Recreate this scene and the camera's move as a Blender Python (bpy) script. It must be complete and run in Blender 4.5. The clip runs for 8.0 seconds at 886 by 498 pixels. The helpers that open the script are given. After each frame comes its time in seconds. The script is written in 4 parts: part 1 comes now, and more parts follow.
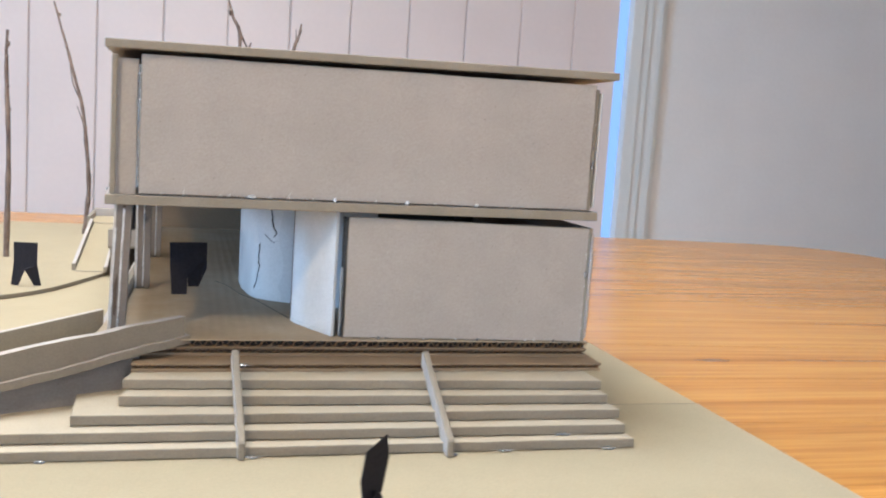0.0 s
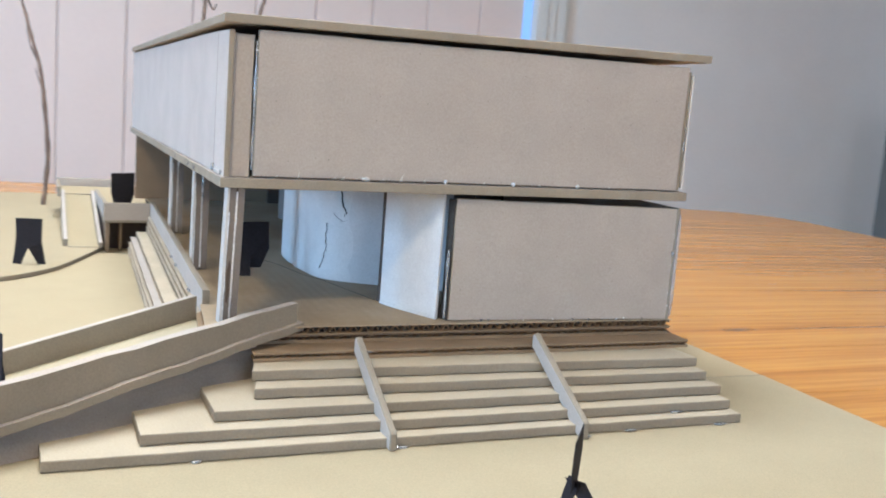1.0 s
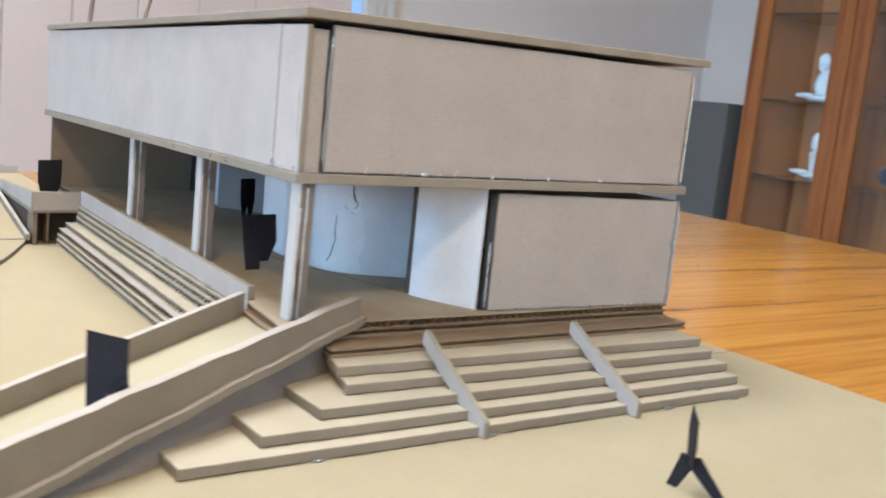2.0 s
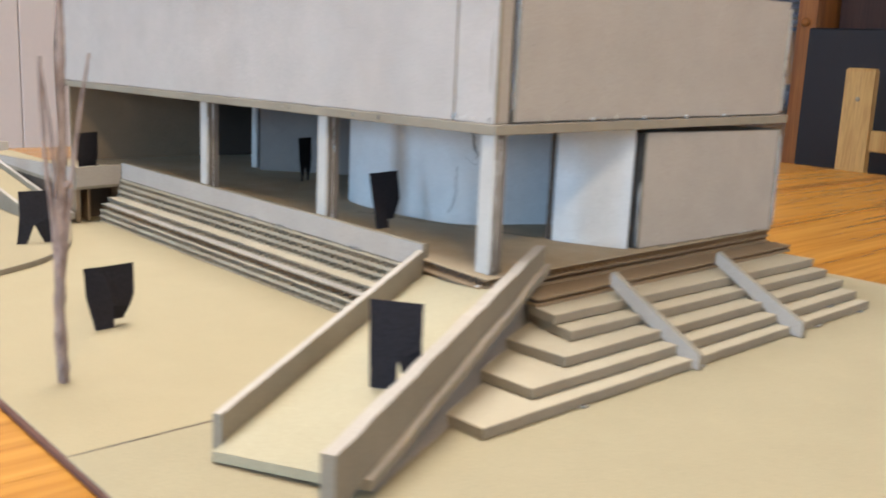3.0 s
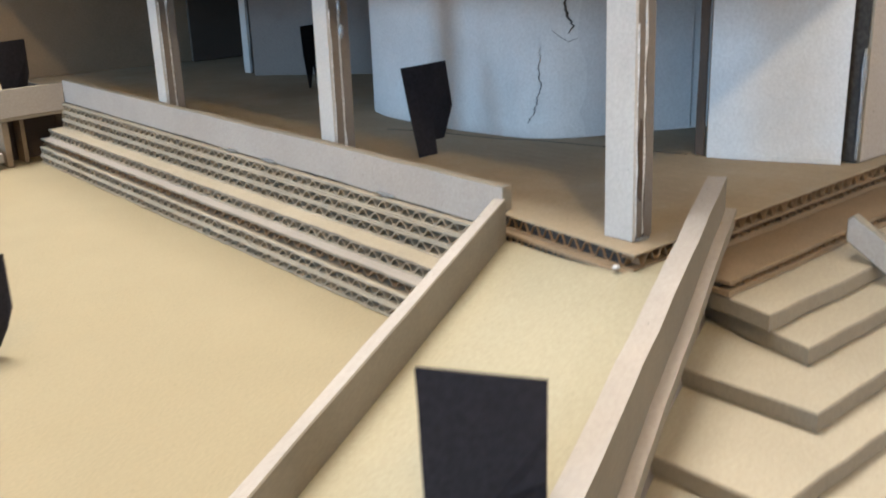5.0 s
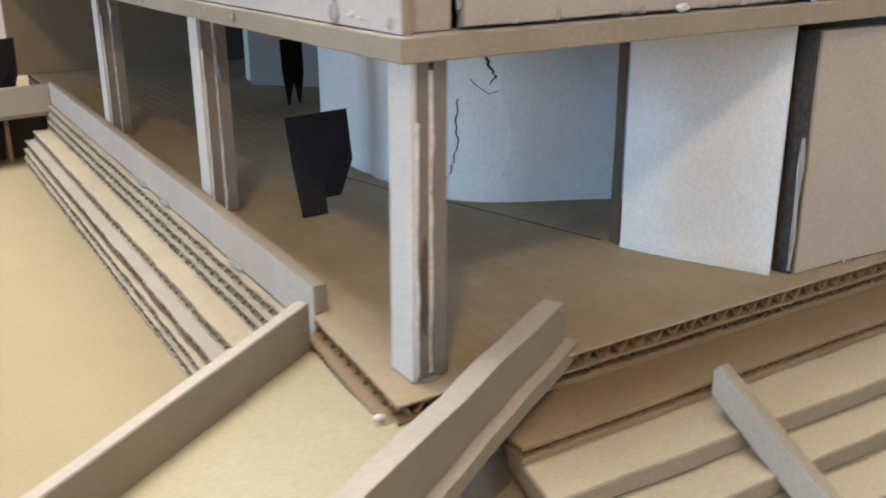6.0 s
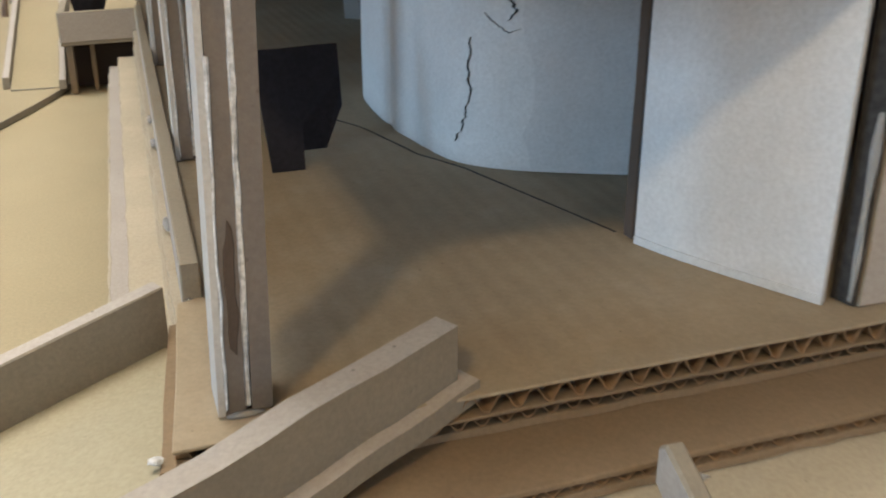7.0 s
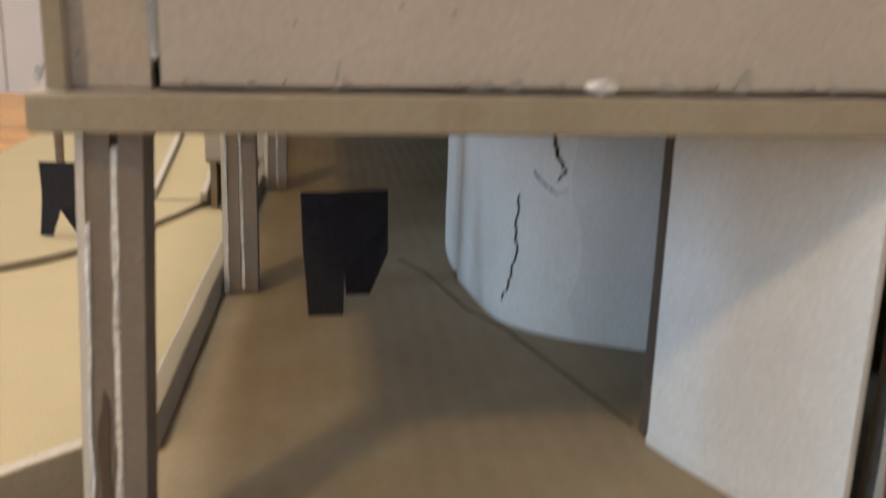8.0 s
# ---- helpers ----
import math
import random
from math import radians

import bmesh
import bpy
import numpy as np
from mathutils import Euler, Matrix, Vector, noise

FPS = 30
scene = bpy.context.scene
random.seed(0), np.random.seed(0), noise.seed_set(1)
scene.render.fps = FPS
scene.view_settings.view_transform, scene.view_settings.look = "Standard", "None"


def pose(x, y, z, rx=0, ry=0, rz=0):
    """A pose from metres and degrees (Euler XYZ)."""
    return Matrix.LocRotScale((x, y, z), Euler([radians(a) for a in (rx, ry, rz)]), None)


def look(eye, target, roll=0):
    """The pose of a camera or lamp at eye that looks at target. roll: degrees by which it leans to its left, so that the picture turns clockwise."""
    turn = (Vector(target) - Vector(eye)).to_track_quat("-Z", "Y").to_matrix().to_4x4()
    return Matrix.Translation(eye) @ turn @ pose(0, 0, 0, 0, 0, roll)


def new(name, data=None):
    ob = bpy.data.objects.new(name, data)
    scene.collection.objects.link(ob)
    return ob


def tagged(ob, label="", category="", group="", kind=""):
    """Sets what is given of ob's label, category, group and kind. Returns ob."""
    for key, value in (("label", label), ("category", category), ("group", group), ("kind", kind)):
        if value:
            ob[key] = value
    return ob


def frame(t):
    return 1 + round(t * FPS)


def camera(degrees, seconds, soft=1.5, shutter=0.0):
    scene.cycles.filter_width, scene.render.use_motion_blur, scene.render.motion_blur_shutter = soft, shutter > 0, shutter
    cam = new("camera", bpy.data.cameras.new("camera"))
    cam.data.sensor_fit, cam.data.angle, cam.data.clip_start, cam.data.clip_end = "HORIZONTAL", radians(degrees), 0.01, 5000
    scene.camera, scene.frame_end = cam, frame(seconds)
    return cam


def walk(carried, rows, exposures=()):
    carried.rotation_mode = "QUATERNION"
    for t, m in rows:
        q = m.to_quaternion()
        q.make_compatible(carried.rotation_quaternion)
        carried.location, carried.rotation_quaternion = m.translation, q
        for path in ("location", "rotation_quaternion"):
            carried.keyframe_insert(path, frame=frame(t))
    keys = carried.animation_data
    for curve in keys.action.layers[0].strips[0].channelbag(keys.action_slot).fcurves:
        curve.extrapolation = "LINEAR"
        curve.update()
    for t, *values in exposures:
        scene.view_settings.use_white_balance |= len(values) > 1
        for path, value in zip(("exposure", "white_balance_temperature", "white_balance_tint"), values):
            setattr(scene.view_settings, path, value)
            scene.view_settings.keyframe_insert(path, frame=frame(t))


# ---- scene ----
cam = camera(49.6, 8.0, 1.9, 0.5)
PATH = [
    (0, (0.044, -0.56, 0.17), (0.563, 1.356, -0.072), 3.8),
    (0.5, (-0.021, -0.537, 0.17), (0.618, 1.337, -0.113), 3.9),
    (1, (-0.086, -0.511, 0.173), (0.684, 1.309, -0.134), 4.5),
    (1.2, (-0.106, -0.5, 0.174), (0.76, 1.277, -0.133), 5.4),
    (2.3, (-0.272, -0.421, 0.169), (0.958, 1.119, -0.171), 5.0),
    (2.5, (-0.301, -0.394, 0.17), (0.984, 1.093, -0.201), 4.3),
    (3, (-0.361, -0.346, 0.159), (0.986, 1.077, -0.241), 2.6),
    (3.5, (-0.376, -0.229, 0.136), (0.99, 1.181, -0.241), 2.3),
    (4, (-0.313, -0.19, 0.119), (1.133, 1.101, -0.376), 1.0),
    (4.2, (-0.287, -0.185, 0.118), (1.117, 1.135, -0.415), 0.1),
    (5.3, (-0.181, -0.16, 0.136), (1.015, 1.321, -0.477), -1.5),
    (5.5, (-0.159, -0.165, 0.142), (1.006, 1.34, -0.472), -1.0),
    (6, (-0.099, -0.174, 0.147), (0.904, 1.428, -0.507), -0.3),
    (6.5, (-0.041, -0.162, 0.141), (0.74, 1.544, -0.551), -0.5),
    (7, (-0.008, -0.144, 0.132), (0.606, 1.604, -0.621), 0.1),
    (7.5, (0.011, -0.124, 0.128), (0.437, 1.686, -0.612), 1.0),
    (8, (0.04, -0.136, 0.139), (0.288, 1.778, -0.388), 1.8),
]
EXPOSURE = [(0, 0.14, 5300, 9), (1, 0.14, 5200, 7), (2.5, 0.02, 5600, 8), (4, -0.2, 6000, 8), (5.5, -0.18, 5850, 9), (6.5, -0.28, 6000, 8), (7, -0.42, 6000, 7), (8, -0.46, 6600, 10)]
walk(cam, [(t, look(eye, target, roll)) for t, eye, target, roll in PATH], EXPOSURE)

# ---- world, lamps ----
world = bpy.data.worlds.new("world")
scene.world = world
world.use_nodes = True
wn = world.node_tree.nodes
sky = wn.new("ShaderNodeTexSky")
sky.sky_type = "NISHITA"
sky.sun_disc = False
sky.sun_elevation, sky.sun_rotation = radians(30), radians(200)
world.node_tree.links.new(sky.outputs[0], wn["Background"].inputs[0])
wn["Background"].inputs[1].default_value = 0.1

WINDOW_POWER, SOUTH_POWER, KEY_POWER, CEILING_POWER = 145.0, 14.0, 38.0, 50.0


def area_lamp(name, at, aim, sx, sy, power, color):
    data = bpy.data.lights.new(name, "AREA")
    data.shape, data.size, data.size_y, data.energy, data.color = "RECTANGLE", sx, sy, power, color
    ob = new(name, data)
    ob.matrix_world = look(at, aim)
    return ob


area_lamp("window_daylight", (-4.55, -0.55, 0.78), (0.0, -0.35, 0.40), 1.05, 1.15, WINDOW_POWER, (0.50, 0.745, 1.0))
# added fill from the south that lifts the north wall and the fronts
area_lamp("south_window_daylight", (0.35, -2.56, 0.72), (0.35, 0.0, 0.6), 1.1, 1.1, SOUTH_POWER, (0.90, 0.94, 1.0))
bulb = bpy.data.lights.new("floor_lamp_light", "POINT")
bulb.energy, bulb.color, bulb.shadow_soft_size = KEY_POWER, (1.0, 0.71, 0.38), 0.06
new("floor_lamp_light", bulb).location = (-0.675, -0.86, 1.10)
# added overhead fill, placed to balance the room walls against the base
area_lamp("ceiling_lamp_light", (-0.05, 0.40, 1.56), (-0.05, 0.40, 0.0), 0.7, 0.7, CEILING_POWER, (1.0, 0.90, 0.77))


# ---- materials ----
class Nodes:
    def __init__(self, name, rough=0.8, metal=0.0):
        self.m = bpy.data.materials.new(name)
        self.m.use_nodes = True
        self.t = self.m.node_tree
        self.b = self.t.nodes["Principled BSDF"]
        self.b.inputs["Roughness"].default_value = rough
        self.b.inputs["Metallic"].default_value = metal
        self.co = self.t.nodes.new("ShaderNodeTexCoord").outputs["Object"]

    def n(self, kind, **sets):
        node = self.t.nodes.new(kind)
        for key, value in sets.items():
            node.inputs[key].default_value = value
        return node

    def link(self, a, b):
        self.t.links.new(a, b)

    def scaled(self, sx, sy, sz):
        mp = self.n("ShaderNodeMapping")
        mp.inputs["Scale"].default_value = (sx, sy, sz)
        self.link(self.co, mp.inputs["Vector"])
        return mp.outputs[0]

    def noise(self, scale, detail=4.0, rough=0.6, vec=None):
        node = self.n("ShaderNodeTexNoise", Scale=scale, Detail=detail, Roughness=rough)
        self.link(vec or self.co, node.inputs["Vector"])
        return node.outputs["Fac"]

    def ramp(self, fac, stops):
        node = self.t.nodes.new("ShaderNodeValToRGB")
        el = node.color_ramp.elements
        while len(el) < len(stops):
            el.new(0.5)
        for e, (p, c) in zip(el, stops):
            e.position, e.color = p, (*c, 1)
        self.link(fac, node.inputs[0])
        return node.outputs[0]

    def mix(self, fac, a, b, blend="MIX"):
        node = self.t.nodes.new("ShaderNodeMixRGB")
        node.blend_type = blend
        for s, v in zip(node.inputs, (fac, a, b)):
            if isinstance(v, (int, float)):
                s.default_value = v
            elif isinstance(v, tuple):
                s.default_value = (*v, 1)
            else:
                self.link(v, s)
        return node.outputs[0]

    def color(self, c):
        if isinstance(c, tuple):
            self.b.inputs["Base Color"].default_value = (*c, 1)
        else:
            self.link(c, self.b.inputs["Base Color"])

    def bump(self, height, strength=0.3, distance=0.0005):
        node = self.n("ShaderNodeBump", Strength=strength, Distance=distance)
        self.link(height, node.inputs["Height"])
        self.link(node.outputs[0], self.b.inputs["Normal"])

    def random(self):
        return self.t.nodes.new("ShaderNodeObjectInfo").outputs["Random"]


def shade_of(c, k):
    return tuple(min(1.0, v * k) for v in c)


def fibre_board(name, c, speck=0.55, rough=0.85, cloud=0.09):
    """Grey pulp board: cloudy tone, fine fibres, a few dark specks."""
    m = Nodes(name, rough)
    cloud = m.ramp(m.noise(28, 3), [(0.3, shade_of(c, 1 - cloud)), (0.7, shade_of(c, 1 + cloud * 0.8))])
    fine = m.ramp(m.noise(900, 5, 0.7), [(0.35, (0.87, 0.865, 0.86)), (0.65, (1.07, 1.07, 1.07))])
    tone = m.mix(0.8, cloud, fine, "MULTIPLY")
    v = m.n("ShaderNodeTexVoronoi", Scale=150.0)
    m.link(m.co, v.inputs["Vector"])
    dots = m.ramp(v.outputs["Distance"], [(0.035, (speck, speck, speck)), (0.07, (1, 1, 1))])
    tone = m.mix(0.7, tone, dots, "MULTIPLY")
    rnd = m.ramp(m.random(), [(0.0, (0.93, 0.93, 0.93)), (1.0, (1.05, 1.05, 1.05))])
    m.color(m.mix(1.0, tone, rnd, "MULTIPLY"))
    m.b.inputs["Specular IOR Level"].default_value = 0.25
    m.bump(m.noise(1400, 4), 0.35, 0.0002)
    return m.m


def deck_card():
    """Corrugated sheet: the flutes show through the liner as faint ridges, with rubbed grey patches and specks."""
    m = Nodes("deck_card", 0.8)
    cloud = m.ramp(m.noise(22, 5, 0.65), [(0.3, (0.285, 0.230, 0.162)), (0.5, (0.330, 0.270, 0.190)), (0.72, (0.375, 0.318, 0.240))])
    fine = m.ramp(m.noise(800, 5, 0.7), [(0.35, (0.88, 0.88, 0.87)), (0.65, (1.05, 1.05, 1.05))])
    tone = m.mix(0.8, cloud, fine, "MULTIPLY")
    rub = m.noise(90, 4, 0.7)
    tone = m.mix(m.ramp(rub, [(0.62, (0, 0, 0)), (0.78, (0.35, 0.35, 0.35))]), tone, (0.40, 0.36, 0.30))
    v = m.n("ShaderNodeTexVoronoi", Scale=170.0)
    m.link(m.co, v.inputs["Vector"])
    m.color(m.mix(0.6, tone, m.ramp(v.outputs["Distance"], [(0.03, (0.5, 0.45, 0.4)), (0.06, (1, 1, 1))]), "MULTIPLY"))
    wave = m.n("ShaderNodeTexWave", Scale=50.0, Distortion=1.2, Detail=1.0)
    m.link(m.co, wave.inputs["Vector"])
    ridge = m.mix(0.35, wave.outputs["Fac"], m.noise(600, 4))
    m.b.inputs["Specular IOR Level"].default_value = 0.25
    m.bump(ridge, 0.35, 0.00035)
    return m.m


BOARD = fibre_board("grey_board", (0.392, 0.357, 0.322), 0.45, 0.85, 0.06)
BOARD_TOP = fibre_board("base_board_card", (0.320, 0.270, 0.174), 0.75, 0.85, 0.03)
BASE_FRONT = fibre_board("base_front_card", (0.318, 0.275, 0.184), 0.75, 0.85, 0.03)
PALE_BOARD = fibre_board("pale_grey_board", (0.43, 0.403, 0.380), 0.6, 0.85, 0.07)
TREAD = fibre_board("tread_card", (0.385, 0.343, 0.262), 0.7, 0.85, 0.05)
EDGE = fibre_board("grey_board_edge", (0.252, 0.220, 0.172), 0.8)
# near-black tone that holds the shade under the slab
INSIDE = fibre_board("inside_shade_card", (0.070, 0.055, 0.045), 0.85)
DECK = deck_card()
BROWN = fibre_board("brown_card", (0.24, 0.18, 0.12), 0.75)
RAMP = fibre_board("ramp_card", (0.352, 0.318, 0.226), 0.75, 0.85, 0.03)
GREY_CARD = fibre_board("grey_inner_card", (0.185, 0.162, 0.145), 0.8)
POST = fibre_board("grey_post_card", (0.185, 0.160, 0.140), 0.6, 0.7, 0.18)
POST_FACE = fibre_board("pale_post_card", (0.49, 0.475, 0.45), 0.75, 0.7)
TORN = fibre_board("torn_card_core", (0.085, 0.063, 0.049), 0.8)
KRAFT = fibre_board("kraft_liner", (0.250, 0.184, 0.117), 0.7)
FLUTE = fibre_board("kraft_fluting", (0.265, 0.170, 0.094), 0.8)
# dark tone for the shade inside the upper storey
UPPER_SHADE = fibre_board("upper_storey_shade", (0.085, 0.06, 0.042), 0.9)
CUT = fibre_board("cut_liner", (0.40, 0.350, 0.270), 0.8)
FLUTE_PALE = fibre_board("pale_fluting", (0.31, 0.255, 0.185), 0.8)
CREAM = fibre_board("pale_liner", (0.44, 0.388, 0.295), 0.8)
PAPER = fibre_board("white_card", (0.58, 0.58, 0.575), 0.82, 0.7)
# white card toned down for the shading on the torn part
PAPER_GREY = fibre_board("shaded_torn_card", (0.53, 0.53, 0.53), 0.85, 0.9)
BASE_EDGE = fibre_board("dark_board_edge", (0.13, 0.065, 0.05), 0.9)

_m = Nodes("black_paper", 0.8)
_m.color(_m.ramp(_m.noise(600), [(0.3, (0.012, 0.011, 0.014)), (0.7, (0.022, 0.02, 0.025))]))
_m.b.inputs["Specular IOR Level"].default_value = 0.2
BLACK = _m.m

_m = Nodes("hot_glue", 0.18)
_m.color((0.60, 0.61, 0.62))
_m.b.inputs["Transmission Weight"].default_value = 0.7
_m.b.inputs["IOR"].default_value = 1.45
GLUE = _m.m

_m = Nodes("white_glue", 0.3)
_m.color(_m.ramp(_m.noise(700), [(0.35, (0.40, 0.41, 0.42)), (0.65, (0.74, 0.75, 0.77))]))
WHITE_GLUE = _m.m

# near-black for cracks, joints and pencil, and for painted shade in hollows
_m = Nodes("crack_and_shade_dark", 0.9)
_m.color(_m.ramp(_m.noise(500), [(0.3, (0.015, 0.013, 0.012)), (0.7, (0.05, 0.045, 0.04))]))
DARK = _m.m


def bark(name, a, b):
    m = Nodes(name, 0.75)
    m.color(m.ramp(m.noise(160, 5, 0.7, m.scaled(1, 1, 0.35)), [(0.35, a), (0.65, b)]))
    m.bump(m.noise(500, 3), 0.5, 0.0006)
    return m.m


BARK = bark("twig_bark", (0.07, 0.045, 0.035), (0.22, 0.16, 0.12))
BARK_PALE = bark("pale_twig_bark", (0.13, 0.092, 0.082), (0.34, 0.275, 0.245))


def wood(name, a, b, c, axis="x", scale=1.0, rough=0.32, knots=()):
    """Sawn softwood: long grain along one axis, latewood lines, knots."""
    m = Nodes(name, rough)
    s = {"x": (0.9, 26, 26), "y": (26, 0.9, 26), "z": (26, 26, 0.9)}[axis]
    vec = m.scaled(*(v * scale for v in s))
    off = m.t.nodes.new("ShaderNodeVectorMath")
    off.operation = "MULTIPLY_ADD"
    rnd = m.random()
    comb = m.n("ShaderNodeCombineXYZ")
    for i in range(3):
        m.link(rnd, comb.inputs[i])
    m.link(comb.outputs[0], off.inputs[0])
    off.inputs[1].default_value = (37.0, 91.0, 53.0)
    m.link(vec, off.inputs[2])
    broad = m.noise(0.7, 3, 0.5, off.outputs[0])
    fine = m.noise(6.0, 5, 0.65, off.outputs[0])
    tone = m.ramp(broad, [(0.3, a), (0.5, b), (0.62, a), (0.72, c)])
    tone = m.mix(0.36, tone, m.ramp(fine, [(0.35, shade_of(c, 0.8)), (0.6, (0.98, 0.95, 0.9))]), "MULTIPLY")
    tone = m.mix(1.0, tone, m.ramp(rnd, [(0.0, (0.88, 0.86, 0.84)), (1.0, (1.06, 1.06, 1.06))]), "MULTIPLY")
    for kx, ky, r in knots:
        d = m.t.nodes.new("ShaderNodeVectorMath")
        d.operation = "DISTANCE"
        sc = m.scaled(0.45, 1.0, 0.0)
        m.link(sc, d.inputs[0])
        d.inputs[1].default_value = (kx * 0.45, ky, 0.0)
        spot = m.ramp(d.outputs["Value"], [(r * 0.5, (1, 1, 1)), (r, (0.35, 0.35, 0.35)), (min(1.0, r * 2.4), (0, 0, 0))])
        tone = m.mix(spot, tone, (0.10, 0.045, 0.02))
    m.color(tone)
    m.bump(fine, 0.08, 0.0006)
    return m.m


PINE = wood("oiled_pine", (0.455, 0.215, 0.033), (0.51, 0.258, 0.048), (0.34, 0.134, 0.018), "x", 1.0, 0.24,
            ((0.472, 0.138, 0.004), (0.90, 0.86, 0.006), (0.66, -0.05, 0.003), (-0.34, 0.11, 0.004)))
CABINET = wood("varnished_wood", (0.36, 0.13, 0.035), (0.46, 0.18, 0.05), (0.24, 0.075, 0.02), "z", 1.0, 0.3)
CHAIR = wood("pale_chair_wood", (0.62, 0.38, 0.13), (0.68, 0.44, 0.17), (0.50, 0.27, 0.08), "z", 1.0, 0.4)
DARKWOOD = wood("dark_wood", (0.045, 0.018, 0.015), (0.06, 0.025, 0.02), (0.03, 0.012, 0.01), "z", 1.0, 0.4)


def paint(name, c, rough=0.6, big=1.6):
    m = Nodes(name, rough)
    tone = m.ramp(m.noise(big, 3), [(0.3, shade_of(c, 0.95)), (0.7, shade_of(c, 1.03))])
    m.color(m.mix(0.5, tone, m.ramp(m.noise(60, 4), [(0.3, (0.94, 0.94, 0.94)), (0.7, (1, 1, 1))]), "MULTIPLY"))
    m.bump(m.noise(220, 3), 0.1, 0.0008)
    return m.m


PANEL = paint("rose_white_blinds", (0.82, 0.695, 0.625), 0.5)
WALL = paint("off_white_wall", (0.90, 0.850, 0.785), 0.7)
TRIM = paint("white_gloss_trim", (0.80, 0.79, 0.74), 0.35)
CEILING = paint("ceiling_paint", (0.78, 0.74, 0.68), 0.8)
FLOOR = wood("floor_boards", (0.30, 0.16, 0.07), (0.36, 0.2, 0.09), (0.22, 0.11, 0.05), "y", 0.6, 0.4)
GREY = paint("grey_fabric", (0.16, 0.165, 0.16), 0.9, 6)
TV_BLACK = paint("black_plastic", (0.012, 0.014, 0.022), 0.25, 6)
PORCELAIN = paint("porcelain", (0.80, 0.82, 0.82), 0.12, 20)
BOOKS = paint("dark_glassware", (0.05, 0.07, 0.12), 0.3, 9)
METAL = paint("lamp_metal", (0.25, 0.24, 0.22), 0.35, 9)

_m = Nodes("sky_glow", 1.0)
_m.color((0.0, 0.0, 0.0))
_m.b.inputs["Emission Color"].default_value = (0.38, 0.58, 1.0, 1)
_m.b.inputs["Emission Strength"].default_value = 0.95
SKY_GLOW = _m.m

_m = Nodes("pane_glass", 0.03)
_m.color((0.9, 0.95, 0.95))
_m.b.inputs["Transmission Weight"].default_value = 1.0
_m.b.inputs["IOR"].default_value = 1.45
GLASS = _m.m


# ---- mesh helpers ----
rng = random.Random(7)


def thing(name, at, label, category, group="", kind=""):
    ob = new(name)
    ob.location = at
    ob.empty_display_size = 0.02
    return tagged(ob, label, category, group, kind)


def part(name, bm, mat, parent=None, label=""):
    bmesh.ops.recalc_face_normals(bm, faces=bm.faces)
    me = bpy.data.meshes.new(name)
    bm.to_mesh(me)
    bm.free()
    me.materials.append(mat)
    if any(p.material_index for p in me.polygons):
        me.materials.append(EDGE if mat in (BOARD, PALE_BOARD, BOARD_TOP, BASE_FRONT, CREAM, TREAD) else mat)
    ob = new(name, me)
    if parent is not None:
        at, p = Vector((0, 0, 0)), parent
        while p is not None:
            at, p = at + p.location, p.parent
        ob.parent = parent
        if parent.data is None:
            ob.matrix_parent_inverse = Matrix.Translation(-at)
    return tagged(ob, label)


def zat(z, x, y):
    return z(x, y) if callable(z) else z


def outline(poly, seg, jit, r=rng):
    out = []
    for i, a in enumerate(poly):
        b = poly[(i + 1) % len(poly)]
        n = max(1, round(math.dist(a, b) / seg))
        for k in range(n):
            f = k / n
            j = jit if k else 0.0
            out.append((a[0] + (b[0] - a[0]) * f + r.uniform(-j, j), a[1] + (b[1] - a[1]) * f + r.uniform(-j, j)))
    return out


def prism(poly, z0, z1, m=None, bm=None, seg=0.018, jit=0.00018, c=0.00035):
    """A cut board: outline with slightly uneven edges and a small round-over; z0 and z1 may be functions of x, y."""
    bm = bm or bmesh.new()
    area = sum(a[0] * b[1] - b[0] * a[1] for a, b in zip(poly, poly[1:] + poly[:1]))
    if area < 0:
        poly = poly[::-1]
    pts = outline(poly, seg, jit)
    n = len(pts)
    inner = []
    for i, p in enumerate(pts):
        a, b = Vector(pts[i - 1]), Vector(pts[(i + 1) % n])
        d1, d2 = (Vector(p) - a).normalized(), (b - Vector(p)).normalized()
        nv = Vector((-(d1.y + d2.y), d1.x + d2.x))
        nv = nv.normalized() if nv.length > 1e-6 else Vector((-d1.y, d1.x))
        inner.append((p[0] + nv.x * c, p[1] + nv.y * c))
    rings = []
    for ring, z, dz in ((inner, z0, 0), (pts, z0, c), (pts, z1, -c), (inner, z1, 0)):
        row = []
        for x, y in ring:
            v = Vector((x, y, zat(z, x, y) + dz))
            row.append(bm.verts.new(m @ v if m else v))
        rings.append(row)
    for lo, hi in zip(rings, rings[1:]):
        for i in range(n):
            bm.faces.new((lo[i], lo[(i + 1) % n], hi[(i + 1) % n], hi[i])).material_index = 1
    bm.faces.new(rings[0][::-1])
    bm.faces.new(rings[-1])
    return bm


def rect(x0, x1, y0, y1):
    return [(x0, y0), (x1, y0), (x1, y1), (x0, y1)]


def box(x0, x1, y0, y1, z0, z1, bm=None, c=0.002, seg=9.0, jit=0.0):
    return prism(rect(x0, x1, y0, y1), z0, z1, None, bm, seg, jit, c)


